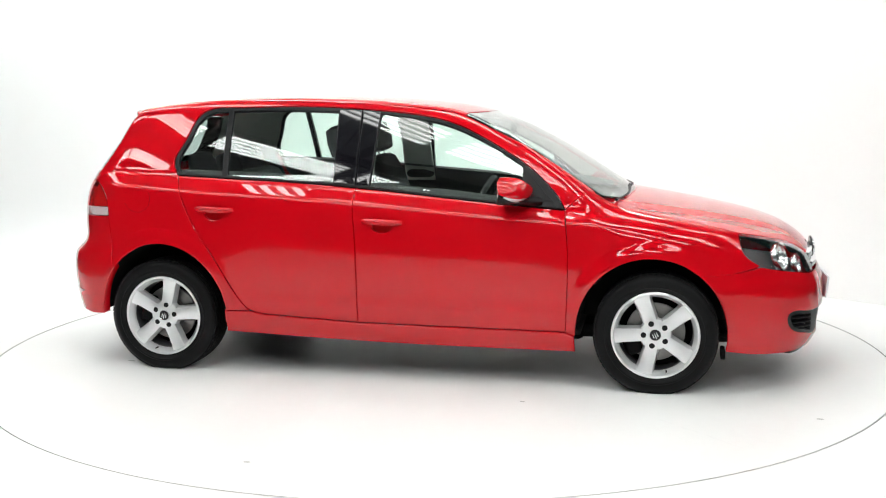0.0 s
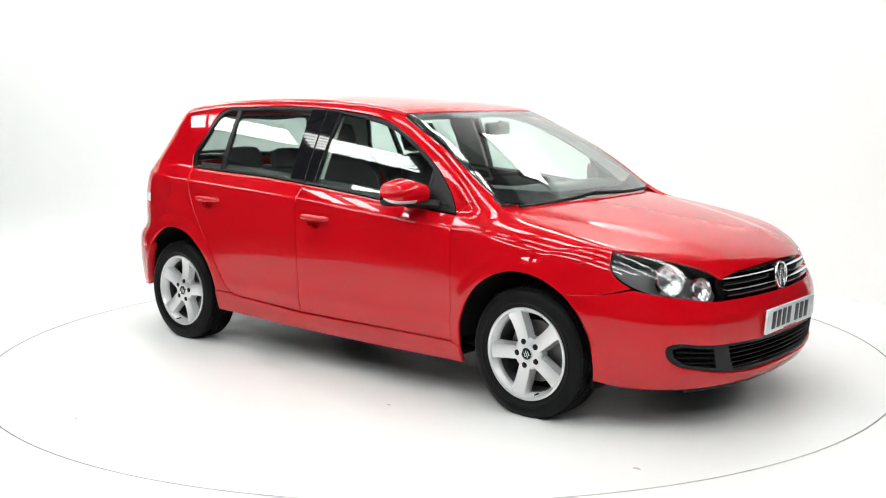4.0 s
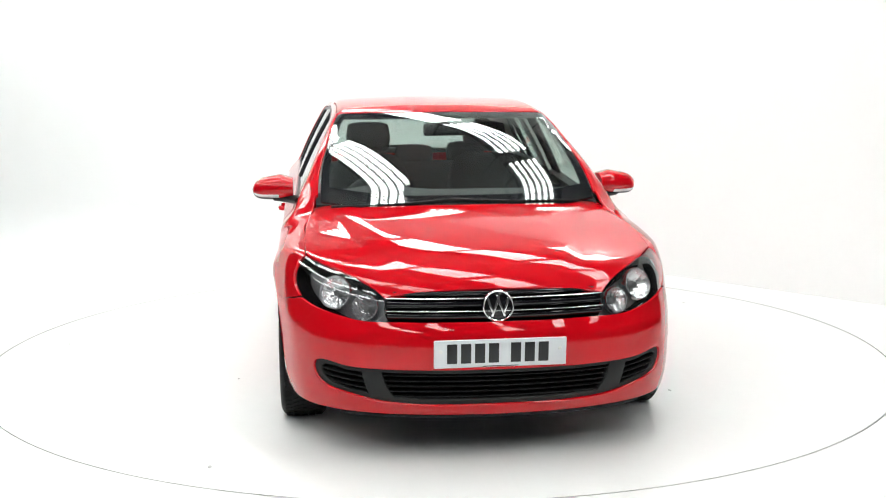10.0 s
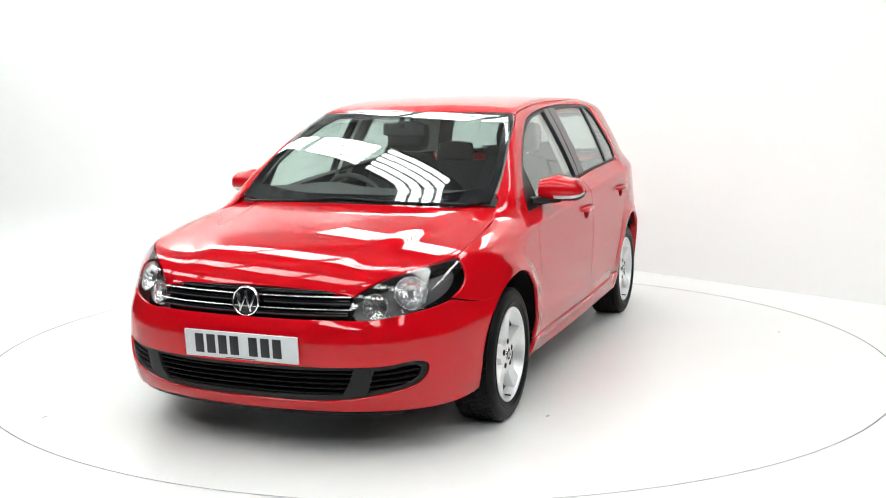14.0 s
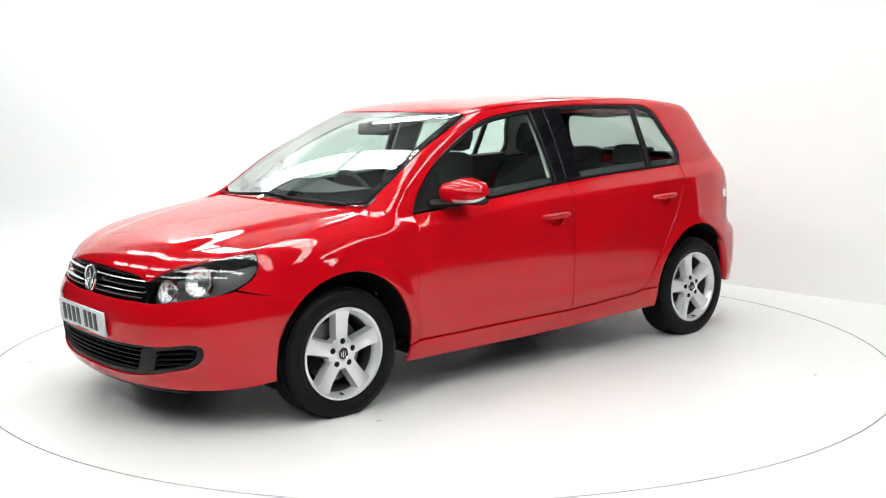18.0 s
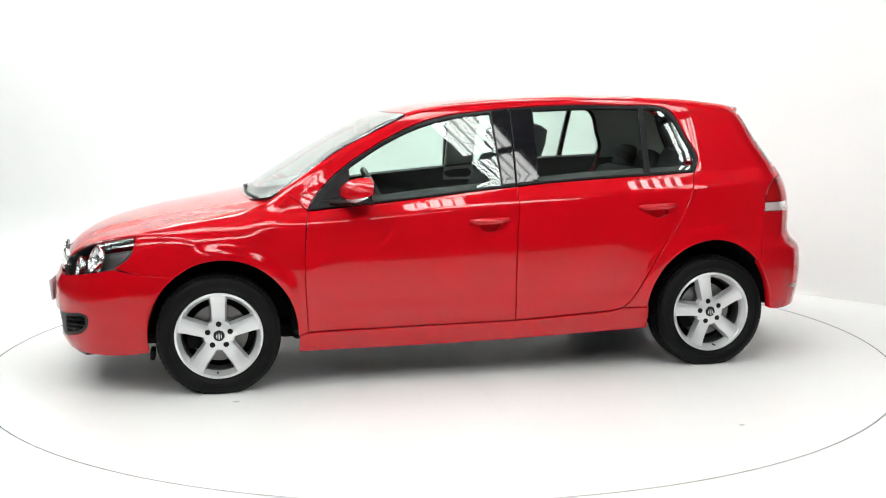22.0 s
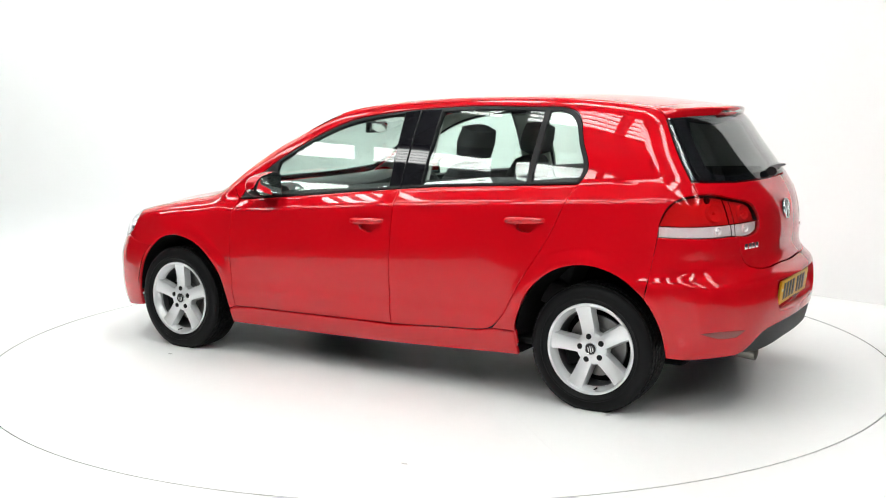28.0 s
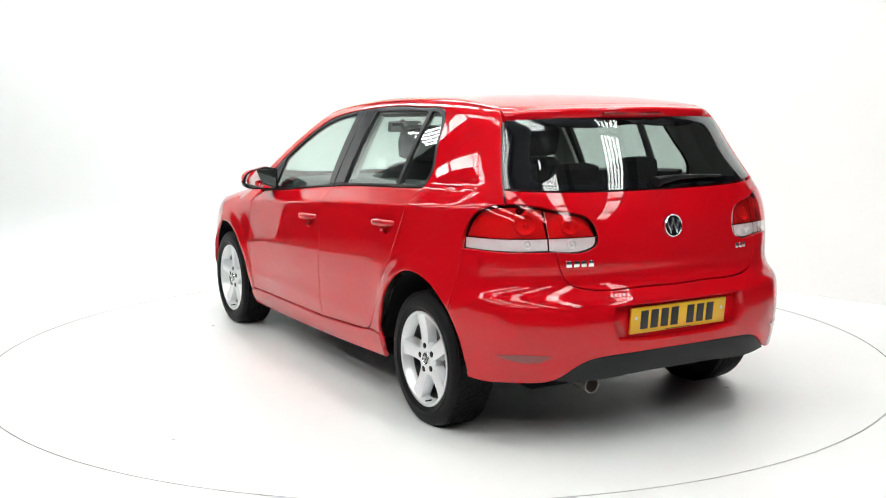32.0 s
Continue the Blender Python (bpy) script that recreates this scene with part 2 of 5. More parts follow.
PLAN = natural([(2.2, 0.76), (1.9, 0.835), (1.6, 0.866), (1.3, 0.878), (0.9, 0.876), (0.4, 0.875), (-0.4, 0.878),
                (-0.9, 0.878), (-1.3, 0.876), (-1.6, 0.862), (-1.9, 0.835), (-2.1, 0.80)])
FLANK = natural([(0.15, -0.075), (0.2, -0.05), (0.26, -0.028), (0.34, -0.0125), (0.385, -0.006), (0.43, -0.0065), (0.50, -0.003), (0.60, 0.0), (0.7, -0.002),
                 (0.8, -0.008), (0.9, -0.020), (1.0, -0.04)])
HOOD = natural([(2.2, 0.60), (2.08, 0.69), (2.0, 0.733), (1.9, 0.770), (1.75, 0.810), (1.5, 0.860), (1.25, 0.902), (1.0, 0.94), (0.7, 0.975)])
ROOF = natural([(1.25, 0.875), (1.1, 0.968), (0.99, 1.04), (0.86, 1.122), (0.69, 1.220), (0.55, 1.290), (0.38, 1.355), (0.25, 1.392), (0.08, 1.417),
                (-0.213, 1.440), (-0.535, 1.452), (-0.856, 1.451), (-1.176, 1.439), (-1.431, 1.412), (-1.65, 1.378)])
NOSE = natural([(0.12, 2.03), (0.17, 2.085), (0.22, 2.118), (0.28, 2.138), (0.36, 2.147), (0.45, 2.147), (0.52, 2.138), (0.57, 2.115), (0.63, 2.088),
                (0.69, 2.06), (0.74, 2.02), (0.85, 1.9)])
NOSE_PLAN = natural([(0, 0), (0.2, -0.010), (0.4, -0.046), (0.55, -0.102), (0.65, -0.165), (0.72, -0.235), (0.78, -0.33), (0.84, -0.48), (0.9, -0.7)])
TAIL = natural([(0.12, -1.91), (0.18, -1.955), (0.25, -1.985), (0.33, -2.008), (0.42, -2.024), (0.5, -2.03), (0.57, -2.025), (0.615, -2.008), (0.645, -1.975),
                (0.68, -1.952), (0.74, -1.947), (0.82, -1.944), (0.9, -1.932), (0.97, -1.908), (1.05, -1.865), (1.2, -1.765), (1.35, -1.66), (1.45, -1.585)])
TAIL_PLAN = natural([(0, 0), (0.2, 0.007), (0.4, 0.033), (0.55, 0.073), (0.65, 0.12), (0.72, 0.172), (0.78, 0.24), (0.84, 0.36), (0.9, 0.55)])
ARCHES = ((1.268, 0.29, 0.362, 0.376), (-1.277, 0.29, 0.364, 0.392))


def section(x, z):
    """The flank's section: door skin, a sloped shoulder over a crease, and the bowed glass above the belt."""
    belt = 0.015 - 0.036 * step01(-0.4, 0.8, x)
    d = z - 0.955 - belt
    glass = -0.082 - 0.45 * belt - 0.41 * np.abs(d) - 0.25 * np.maximum(d, 0) ** 2
    shoulder = -0.0815 - 0.45 * belt - 0.94 * (d - 0.04 * step01(0.8, 1.5, x))
    return smax(-smax(-FLANK(z), -shoulder, 0.010 + 0.04 * step01(0.8, 1.5, x)), glass, 0.012)


def side_w(x, z):
    zz = z + 0.055 * x * step01(0.45, 0.85, z)
    w = PLAN(x) + section(x, zz)
    w = w - 0.045 * step01(-1.2, -1.9, x) * step01(0.6, 0.85, z)
    for cx, cz, rx, rz in ARCHES:
        d = (np.hypot((x - cx) / rx, (z - cz) / rz) - 1) * 0.37
        w = w + (0.014 * (1 - step01(0.012, 0.085, d)) + 0.006 * (1 - step01(0.0, 0.25, d))) * step01(0.12, 0.62, z)
    return w


def hood_z(x, ay):
    xe = x + 0.22 * ay ** 2
    z = HOOD(xe) - 0.03 * ay ** 2
    line = 0.33 + 0.30 * (2.0 - x)
    z = z + 0.010 * (1 - step01(line - 0.06, line + 0.08, ay)) * step01(2.05, 1.8, x)
    return z + 2.0 * np.maximum(0.92 - x, 0) ** 2


def roof_z(x, ay):
    c = 0.06 + 0.19 * step01(0.25, 0.55, x)
    return ROOF(x + c * ay ** 2 * step01(-0.2, 0.3, x)) - 0.062 * ay ** 2 * step01(0.7, 0.1, x)


def f_low(p):
    x, ay, z = p[..., 0], np.abs(p[..., 1]), p[..., 2]
    f = smax(ay - side_w(x, z), (z - hood_z(x, ay)) * 0.95, 0.13)
    f = smax(f, (x - NOSE(z) - NOSE_PLAN(ay)) * 0.9, 0.06)
    return smax(f, (TAIL(z) + TAIL_PLAN(ay) * (1 + 0.4 * step01(0.95, 1.25, z)) - x) * 0.9, 0.06)


def f_green(p):
    x, ay, z = p[..., 0], np.abs(p[..., 1]), p[..., 2]
    f = smax(ay - side_w(x, z), (z - roof_z(x, ay)) * 0.9, 0.045)
    return smax(f, (TAIL(z) + TAIL_PLAN(ay) * (1 + 0.4 * step01(0.95, 1.25, z)) - x) * 0.85, 0.06)


def f_skin(p):
    """Wings, pillars and quarters: the bonnet's and the roof's surfaces flow into one another."""
    x, ay, z = p[..., 0], np.abs(p[..., 1]), p[..., 2]
    top = -smax(-(z - hood_z(np.maximum(x, 0.6), ay)) * 0.95 - 2.0 * step01(0.80, 0.66, x), -(z - roof_z(x, ay)) * 0.9, 0.05)
    f = smax(ay - side_w(x, z), top, 0.045 + 0.085 * step01(0.82, 1.12, x))
    f = smax(f, (x - NOSE(z) - NOSE_PLAN(ay)) * 0.9, 0.06)
    return smax(f, (TAIL(z) + TAIL_PLAN(ay) * (1 + 0.4 * step01(0.95, 1.25, z)) - x) * 0.85, 0.06)


def cast(f, o, d, t0, t1):
    """The point at which each ray o + t d leaves the body."""
    a, b = np.full(len(o), t0, float), np.full(len(o), t1, float)
    for _ in range(34):
        m = (a + b) / 2
        inside = f(o + d * m[:, None]) < 0
        a, b = np.where(inside, m, a), np.where(inside, b, m)
    return o + d * ((a + b) / 2)[:, None]


def normal_of(f, p):
    e = 0.0015
    g = np.stack([f(p + np.eye(3)[i] * e) - f(p - np.eye(3)[i] * e) for i in range(3)], 1)
    return g / np.linalg.norm(g, axis=1)[:, None]


# ---- panels cut from the body surface ----
class Chart:
    """A flat map of the body: how a surface point maps to it, and the ray that finds the point again."""
    def __init__(self, kind):
        self.kind = kind

    def flat(self, p):
        x, y, z = p[:, 0], p[:, 1], p[:, 2]
        if self.kind == "side":
            return np.stack([x, z], 1)
        if self.kind == "top":
            return np.stack([x, y], 1)
        if self.kind == "wrap":
            return np.stack([x, 0.8 * np.arctan2(z - 0.55, y)], 1)
        if self.kind == "front":
            return np.stack([0.85 * np.arctan2(y, x - 1.25), z], 1)
        return np.stack([0.8 * np.arctan2(y, -(x + 1.2)), z], 1)

    def back(self, f, q):
        u, v = q[:, 0], q[:, 1]
        o = np.zeros((len(q), 3))
        d = np.zeros((len(q), 3))
        if self.kind == "side":
            o[:, 0], o[:, 2], d[:, 1] = u, v, 1
        elif self.kind == "top":
            o[:, 0], o[:, 1], o[:, 2], d[:, 2] = u, v, 0.45, 1
        elif self.kind == "wrap":
            o[:, 0], o[:, 2] = u, 0.55
            d[:, 1], d[:, 2] = np.cos(v / 0.8), np.sin(v / 0.8)
        elif self.kind == "front":
            o[:, 0], o[:, 2] = 1.25, v
            d[:, 0], d[:, 1] = np.cos(u / 0.85), np.sin(u / 0.85)
        else:
            o[:, 0], o[:, 2] = -1.2, v
            d[:, 0], d[:, 1] = -np.cos(u / 0.8), np.sin(u / 0.8)
        return cast(f, o, d, 0.0, 1.5)


SIDE, TOP, WRAP, FRONT, REAR = (Chart(k) for k in ("side", "top", "wrap", "front", "rear"))


def s_(x, z):
    """A point of the left flank, by its length and height."""
    return ("side", x, z)


def t_(x, y):
    """A point of the upper surface, seen from above."""
    return ("top", x, y)


def f_(y, z):
    """A point of the nose, seen from ahead."""
    return ("nose", y, z)


def r_(y, z):
    """A point of the tail, seen from behind."""
    return ("tail", y, z)


def on_body(f, pt):
    kind, a, b = pt
    if kind == "side":
        return cast(f, np.array([[a, 0, b]], float), np.array([[0, 1.0, 0]]), 0, 1.5)[0]
    if kind == "right":
        return cast(f, np.array([[a, 0, b]], float), np.array([[0, -1.0, 0]]), 0, 1.5)[0]
    if kind == "top":
        return cast(f, np.array([[a, b, 0.45]], float), np.array([[0, 0, 1.0]]), 0, 1.5)[0]
    if kind == "nose":
        return cast(f, np.array([[1.0, a, b]], float), np.array([[1.0, 0, 0]]), 0, 1.5)[0]
    return cast(f, np.array([[-1.0, a, b]], float), np.array([[-1.0, 0, 0]]), 0, 1.5)[0]


def c_(pt):
    """Marks a point of an outline as a corner."""
    return (*pt, "corner")


def outline(chart, f, nodes, step=0.02):
    """A closed outline on the chart, smooth but at its corners."""
    flat = chart.flat(np.array([on_body(f, p[:3]) for p in nodes]))
    corners = [i for i, p in enumerate(nodes) if len(p) > 3]
    n = len(nodes)
    out = []

    def through_points(pts, keep=slice(None)):
        s = np.concatenate([[0], np.cumsum(np.linalg.norm(np.diff(pts, axis=0), axis=1) + 1e-9)])
        a, b = (0, s[-1]) if keep == slice(None) else (s[keep.start], s[keep.stop])
        q = np.linspace(a, b, max(2, int((b - a) / step) + 2))[1:]
        if len(pts) == 2:
            return pts[0] + (pts[1] - pts[0]) * (q / s[-1])[:, None]
        return np.stack([natural(list(zip(s, pts[:, k])))(q) for k in range(2)], 1)
    if not corners:
        out.append(through_points(np.vstack([flat, flat, flat, flat[:1]]), slice(n, 2 * n)))
    for i, a in enumerate(corners):
        b = corners[(i + 1) % len(corners)]
        count = (b - a) % n or n
        out.append(through_points(np.array([flat[(a + j) % n] for j in range(count + 1)])))
    loop = np.vstack(out)
    area = np.sum(loop[:, 0] * np.roll(loop[:, 1], -1) - np.roll(loop[:, 0], -1) * loop[:, 1])
    return loop if area > 0 else loop[::-1]


def sym(*half):
    """A whole outline from its left half, from middle line to middle line."""
    return list(half) + [(p[0], p[1], -p[2], *p[3:]) if p[0] == "top" else ((p[0], -p[1], p[2], *p[3:]) if p[0] in ("nose", "tail") else ("right", p[1], p[2], *p[3:]))
                         for p in reversed(half[1:-1])]


def shrink(loop, d):
    """Moves an anticlockwise outline inward by d."""
    t = np.roll(loop, -1, 0) - np.roll(loop, 1, 0)
    t /= np.linalg.norm(t, axis=1)[:, None] + 1e-12
    return loop + np.stack([-t[:, 1], t[:, 0]], 1) * d


def inside(loop, q):
    x, y = q[:, 0][:, None], q[:, 1][:, None]
    a, b = loop, np.roll(loop, -1, 0)
    hit = ((a[:, 1] > y) != (b[:, 1] > y)) & (x < (b[:, 0] - a[:, 0]) * (y - a[:, 1]) / (b[:, 1] - a[:, 1] + 1e-15) + a[:, 0])
    return hit.sum(1) % 2 == 1


def near(loop, q):
    a, b = loop, np.roll(loop, -1, 0)
    ab = b - a
    t = np.clip(((q[:, None] - a) * ab).sum(2) / ((ab ** 2).sum(1) + 1e-12), 0, 1)
    return np.linalg.norm(q[:, None] - a - t[..., None] * ab, axis=2).min(1)


def sheet(chart, f, loop, holes=(), grid=(0.035, 0.014), off=0.0, depth=0.016, edge=0.002, back=False):
    """Vertices, faces and normals of a panel: the skin, its rounded edge and its flange."""
    lo, hi = loop.min(0), loop.max(0)
    gx = np.arange(lo[0] + grid[0] / 2, hi[0], grid[0])
    gy = np.arange(lo[1] + grid[1] / 2, hi[1], grid[1])
    q = np.stack(np.meshgrid(gx, np.concatenate([gy, gy[-1:] + grid[1] * np.arange(1, 9)]) if len(gy) else gy), -1).reshape(-1, 2)
    if chart.kind in ("side", "wrap"):
        q[:, 1] -= 0.055 * (q[:, 0] - lo[0]) * (1 if chart.kind == "side" else 0.85)
    q = q[inside(loop, q)] if len(q) else q
    keep = 0.5 * min(grid)
    if len(q):
        q = q[near(loop, q) > keep]
    for h in holes:
        if len(q):
            q = q[~inside(h, q)]
            q = q[near(h, q) > keep]
    loops = [loop] + list(holes)
    pts, edges = [], []
    for lp in loops:
        s = len(pts)
        pts += [tuple(p) for p in lp]
        edges += [(s + i, s + (i + 1) % len(lp)) for i in range(len(lp))]
    pts += [tuple(p) for p in q]
    from_cdt = delaunay_2d_cdt([Vector(p) for p in pts], edges, [], 0, 1e-7)
    v2 = np.array([tuple(v) for v in from_cdt[0]])
    faces = [list(t) for t in from_cdt[2]]
    mid = np.array([v2[t].mean(0) for t in faces])
    ok = inside(loop, mid)
    for h in holes:
        ok &= ~inside(h, mid)
    faces = [t for t, k in zip(faces, ok) if k]
    p3 = chart.back(f, v2)
    nr = normal_of(f, p3)
    p3 = p3 + nr * off
    # face the right way
    out = []
    for t in faces:
        n = np.cross(p3[t[1]] - p3[t[0]], p3[t[2]] - p3[t[0]])
        out.append(t if n @ nr[t[0]] > 0 else t[::-1])
    faces = list(out)
    # boundary edges in order of the faces
    count = {}
    for t in faces:
        for a, b in ((t[0], t[1]), (t[1], t[2]), (t[2], t[0])):
            count[(a, b)] = 1
    rim = [e for e in count if (e[1], e[0]) not in count]
    verts, norms = list(p3), list(nr)
    if depth > 0:
        nxt = {}
        push = {}
        for a, b in rim:
            t = p3[b] - p3[a]
            o = np.cross(t, nr[a])
            o /= np.linalg.norm(o) + 1e-12
            push.setdefault(a, []).append(o)
            push.setdefault(b, []).append(o)
        ids = {}
        for v, os_ in push.items():
            o = np.mean(os_, axis=0)
            o /= np.linalg.norm(o) + 1e-12
            ids[v] = len(verts)
            verts += [p3[v] + o * edge - nr[v] * edge, p3[v] + o * edge - nr[v] * depth]
            norms += [(o * 0.8 + nr[v] * 0.6), o]
        for a, b in rim:
            ia, ib = ids[a], ids[b]
            faces += [[b, a, ia, ib], [ib, ia, ia + 1, ib + 1]]
    if back:
        base = len(verts)
        verts += list(p3 - nr * depth)
        norms += list(-nr)
        faces += [[base + i for i in reversed(t)] for t in out]
    return np.array(verts), faces, np.array(norms)


def skin_object(name, geo, mat, parent, label="", flip=False):
    v, faces, n = geo
    if flip:
        v, n = v * [1, -1, 1], n * [1, -1, 1]
        faces = [t[::-1] for t in faces]
    me = bpy.data.meshes.new(name)
    me.from_pydata(v.tolist(), [], faces)
    me.materials.append(mat)
    for p in me.polygons:
        p.use_smooth = True
    me.normals_split_custom_set_from_vertices([tuple(q) for q in n])
    ob = new(name, me)
    ob.parent = parent
    ob.visible_shadow = mat not in (GLASS, REAR_GLASS, LENS, LENS_RED)
    if label:
        ob["label"] = label
    return ob


def panel(name, chart, f, runs, mat, parent, label="", holes=(), gap=0.003, both=False, grid=(0.035, 0.014), off=0.0, depth=0.016, edge=0.0014, back=False, step=0.02):
    """A body panel and, with both, its mirror image under the second parent. Returns the objects."""
    loop = shrink(outline(chart, f, runs, step), gap)
    cut = [shrink(outline(chart, f, h, step), -gap) for h in holes]
    geo = sheet(chart, f, loop, cut, grid, off, depth, edge, back)
    if not both:
        return skin_object(name, geo, mat, parent, label)
    pair = parent if isinstance(parent, tuple) else (parent, parent)
    return tuple(skin_object(name, geo, mat, p, label, flip) for p, flip in zip(pair, (False, True)))




# ---- the car ----
car = new("car")
tagged(car, "glossy red five-door hatchback parked on the turntable", "car")

SLAB = dict(depth=0.004, edge=0.0004, back=True)
BELT = [(0.492, 0.915), (0.204, 0.942), (-0.082, 0.970)]
BELT_REAR = [(-0.31, 0.989), (-0.65, 1.011), (-0.932, 1.024)]
RAIL_FRONT = [(0.80, 0.955), (0.747, 1.012), (0.631, 1.106), (0.511, 1.179), (0.366, 1.256), (0.22, 1.314), (0.073, 1.345)]
RAIL_REAR = [(-0.368, 1.386), (-0.66, 1.393), (-0.949, 1.389), (-1.07, 1.381)]
HOOD_EDGE = [(1.15, 0.728), (1.4, 0.745)]
SCREEN_EDGE = [(0.84, 0.672), (0.6, 0.632), (0.45, 0.608)]


def arch(k, a0, a1, n=9, grow=0.0):
    cx, cz, rx, rz = ARCHES[k]
    return [s_(cx + (rx + grow) * math.cos(radians(a)), cz + (rz + grow) * math.sin(radians(a))) for a in np.linspace(a0, a1, n)]


def cup(x, z, grow=1.0):
    return [s_(x - 0.005 + 0.052 * grow * math.cos(a), z - 0.010 + 0.030 * grow * math.sin(a)) for a in np.linspace(0, 2 * math.pi, 13)[:-1]]


def handle(pair, x, z):
    """A bowed pull bar with its two ends on the door, and a small lock cap."""
    for parent, sgn in zip(pair, (1, -1)):
        y = float(on_body(f_low, s_(x, z - 0.01))[1])
        xs = np.linspace(-0.105, 0.105, 15)
        rows = []
        bm = bmesh.new()
        for u in xs:
            e = 1 - abs(u / 0.105) ** 4
            out = 0.004 + 0.030 * e
            h = 0.009 + 0.006 * e
            sec = [(out, h * 0.7), (out + 0.003, 0.0), (out - 0.002, -h * 0.9), (out - 0.012, -h), (out - 0.014, h)]
            rows.append([bm.verts.new((x + u, sgn * (y + o), z + k + 0.006 * u / 0.1 * -0.5)) for o, k in sec])
        for p, q in zip(rows, rows[1:]):
            for k in range(5):
                bm.faces.new((p[k], q[k], q[(k + 1) % 5], p[(k + 1) % 5]))
        bm.faces.new(rows[0])
        bm.faces.new(rows[-1])
        bmesh.ops.recalc_face_normals(bm, faces=bm.faces[:])
        part("door_handle", bm, RED, parent, "red pull handle", sharp=60)


def build_panels():
    # hood
    panel("hood", TOP, f_low, sym(
        t_(1.102, 0), t_(1.066, 0.35), c_(t_(0.980, 0.700)), *[t_(*p) for p in HOOD_EDGE], c_(t_(1.665, 0.742)),
        t_(1.80, 0.652), t_(1.915, 0.545), c_(t_(2.02, 0.44)), t_(2.045, 0.22), t_(2.052, 0)), RED, car, "red painted steel bonnet", grid=(0.03, 0.02), gap=0.0012)
    # front wings
    hood_line = [t_(*p) for p in HOOD_EDGE]
    panel("front_wing", WRAP, f_skin, [
        c_(s_(0.845, 0.885)), c_(t_(0.972, 0.690)), c_(t_(0.990, 0.700)), *hood_line, c_(t_(1.665, 0.742)), s_(1.672, 0.758), s_(1.688, 0.70), c_(s_(1.775, 0.628)),
        s_(1.65, 0.597), c_(s_(1.49, 0.587)), *arch(0, 52, 178, 10)[1:-1], c_(s_(0.903, 0.27)), c_(s_(0.858, 0.285)), s_(0.866, 0.5), s_(0.862, 0.74)],
        RED, car, both=True, grid=(0.02, 0.008), gap=0.0022)
    # doors: one Empty-free part each, with its frame and panes under it
    front = panel("front_door", SIDE, f_low, [
        c_(s_(0.845, 0.885)), *[s_(*p) for p in BELT], c_(s_(-0.222, 0.981)), s_(-0.222, 0.9), s_(-0.211, 0.741), s_(-0.203, 0.45), c_(s_(-0.202, 0.297)),
        c_(s_(0.858, 0.287)), s_(0.866, 0.5), s_(0.862, 0.74)], RED, car, "red front door with a body-coloured handle", holes=[cup(-0.065, 0.802)], both=True, grid=(0.035, 0.010), edge=0.0022, depth=0.03, gap=0.0050)
    rear = panel("rear_door", SIDE, f_low, [
        c_(s_(-0.222, 0.981)), *[s_(*p) for p in BELT_REAR], c_(s_(-1.198, 1.038)), s_(-1.165, 0.96), s_(-1.092, 0.798), s_(-0.93, 0.545), s_(-0.848, 0.405),
        s_(-0.785, 0.342), c_(s_(-0.70, 0.323)), c_(s_(-0.202, 0.297)), s_(-0.203, 0.45), s_(-0.211, 0.741), s_(-0.222, 0.9)], RED, car, "red rear door with a body-coloured handle", holes=[cup(-0.965, 0.852)], both=True, grid=(0.035, 0.010), edge=0.0022, depth=0.03, gap=0.0050)
    for pair, x, z in ((front, -0.065, 0.802), (rear, -0.965, 0.852)):
        panel("handle_cup", SIDE, f_low, cup(x, z, 1.05), RED, pair, "red cup behind the handle", both=True, gap=0.0, off=-0.030, depth=0.0, grid=(0.02, 0.02))
        handle(pair, x, z + 0.016)
    # sills
    panel("sill", SIDE, f_low, [
        c_(s_(0.901, 0.268)), c_(s_(0.86, 0.285)), c_(s_(-0.202, 0.295)), c_(s_(-0.70, 0.321)), c_(s_(-0.79, 0.336)), c_(s_(-0.918, 0.338)), c_(s_(-0.925, 0.221)), s_(-0.079, 0.191), c_(s_(0.903, 0.184))],
        RED, car, both=True, off=0.007, edge=0.004, depth=0.02, gap=0.0065)
    # window surrounds and panes
    glass_front = [c_(s_(0.625, 0.918)), c_(s_(0.625, 1.090)), s_(0.505, 1.166), s_(0.36, 1.242), s_(0.21, 1.299), s_(0.07, 1.329), c_(s_(-0.13, 1.355)),
                   c_(s_(-0.15, 0.990)), s_(-0.08, 0.983), s_(0.204, 0.955), s_(0.492, 0.928)]
    sail = [c_(s_(0.80, 0.905)), c_(s_(0.645, 1.068)), c_(s_(0.645, 0.920))]
    glass_rear = [c_(s_(-0.345, 1.006)), c_(s_(-0.365, 1.366)), s_(-0.66, 1.375), c_(s_(-0.945, 1.371)), c_(s_(-0.923, 1.037)), s_(-0.65, 1.025)]
    glass_quarter = [c_(s_(-0.955, 1.040)), c_(s_(-0.975, 1.370)), s_(-1.065, 1.362), s_(-1.112, 1.330), s_(-1.166, 1.21), s_(-1.206, 1.10), c_(s_(-1.186, 1.052))]
    belt_front = [s_(*p) for p in BELT]
    panel("window_frame", SIDE, f_green, [c_(s_(0.838, 0.892)), *[s_(*p) for p in RAIL_FRONT], c_(s_(-0.232, 1.377)), c_(s_(-0.222, 0.984)),
          *[s_(x, z + 0.004) for x, z in reversed(BELT)]], WINDOW_TRIM, front, "satin black window surround", holes=[glass_front, sail], both=True, gap=0.002, off=-0.003, depth=0.025, grid=(0.04, 0.02))
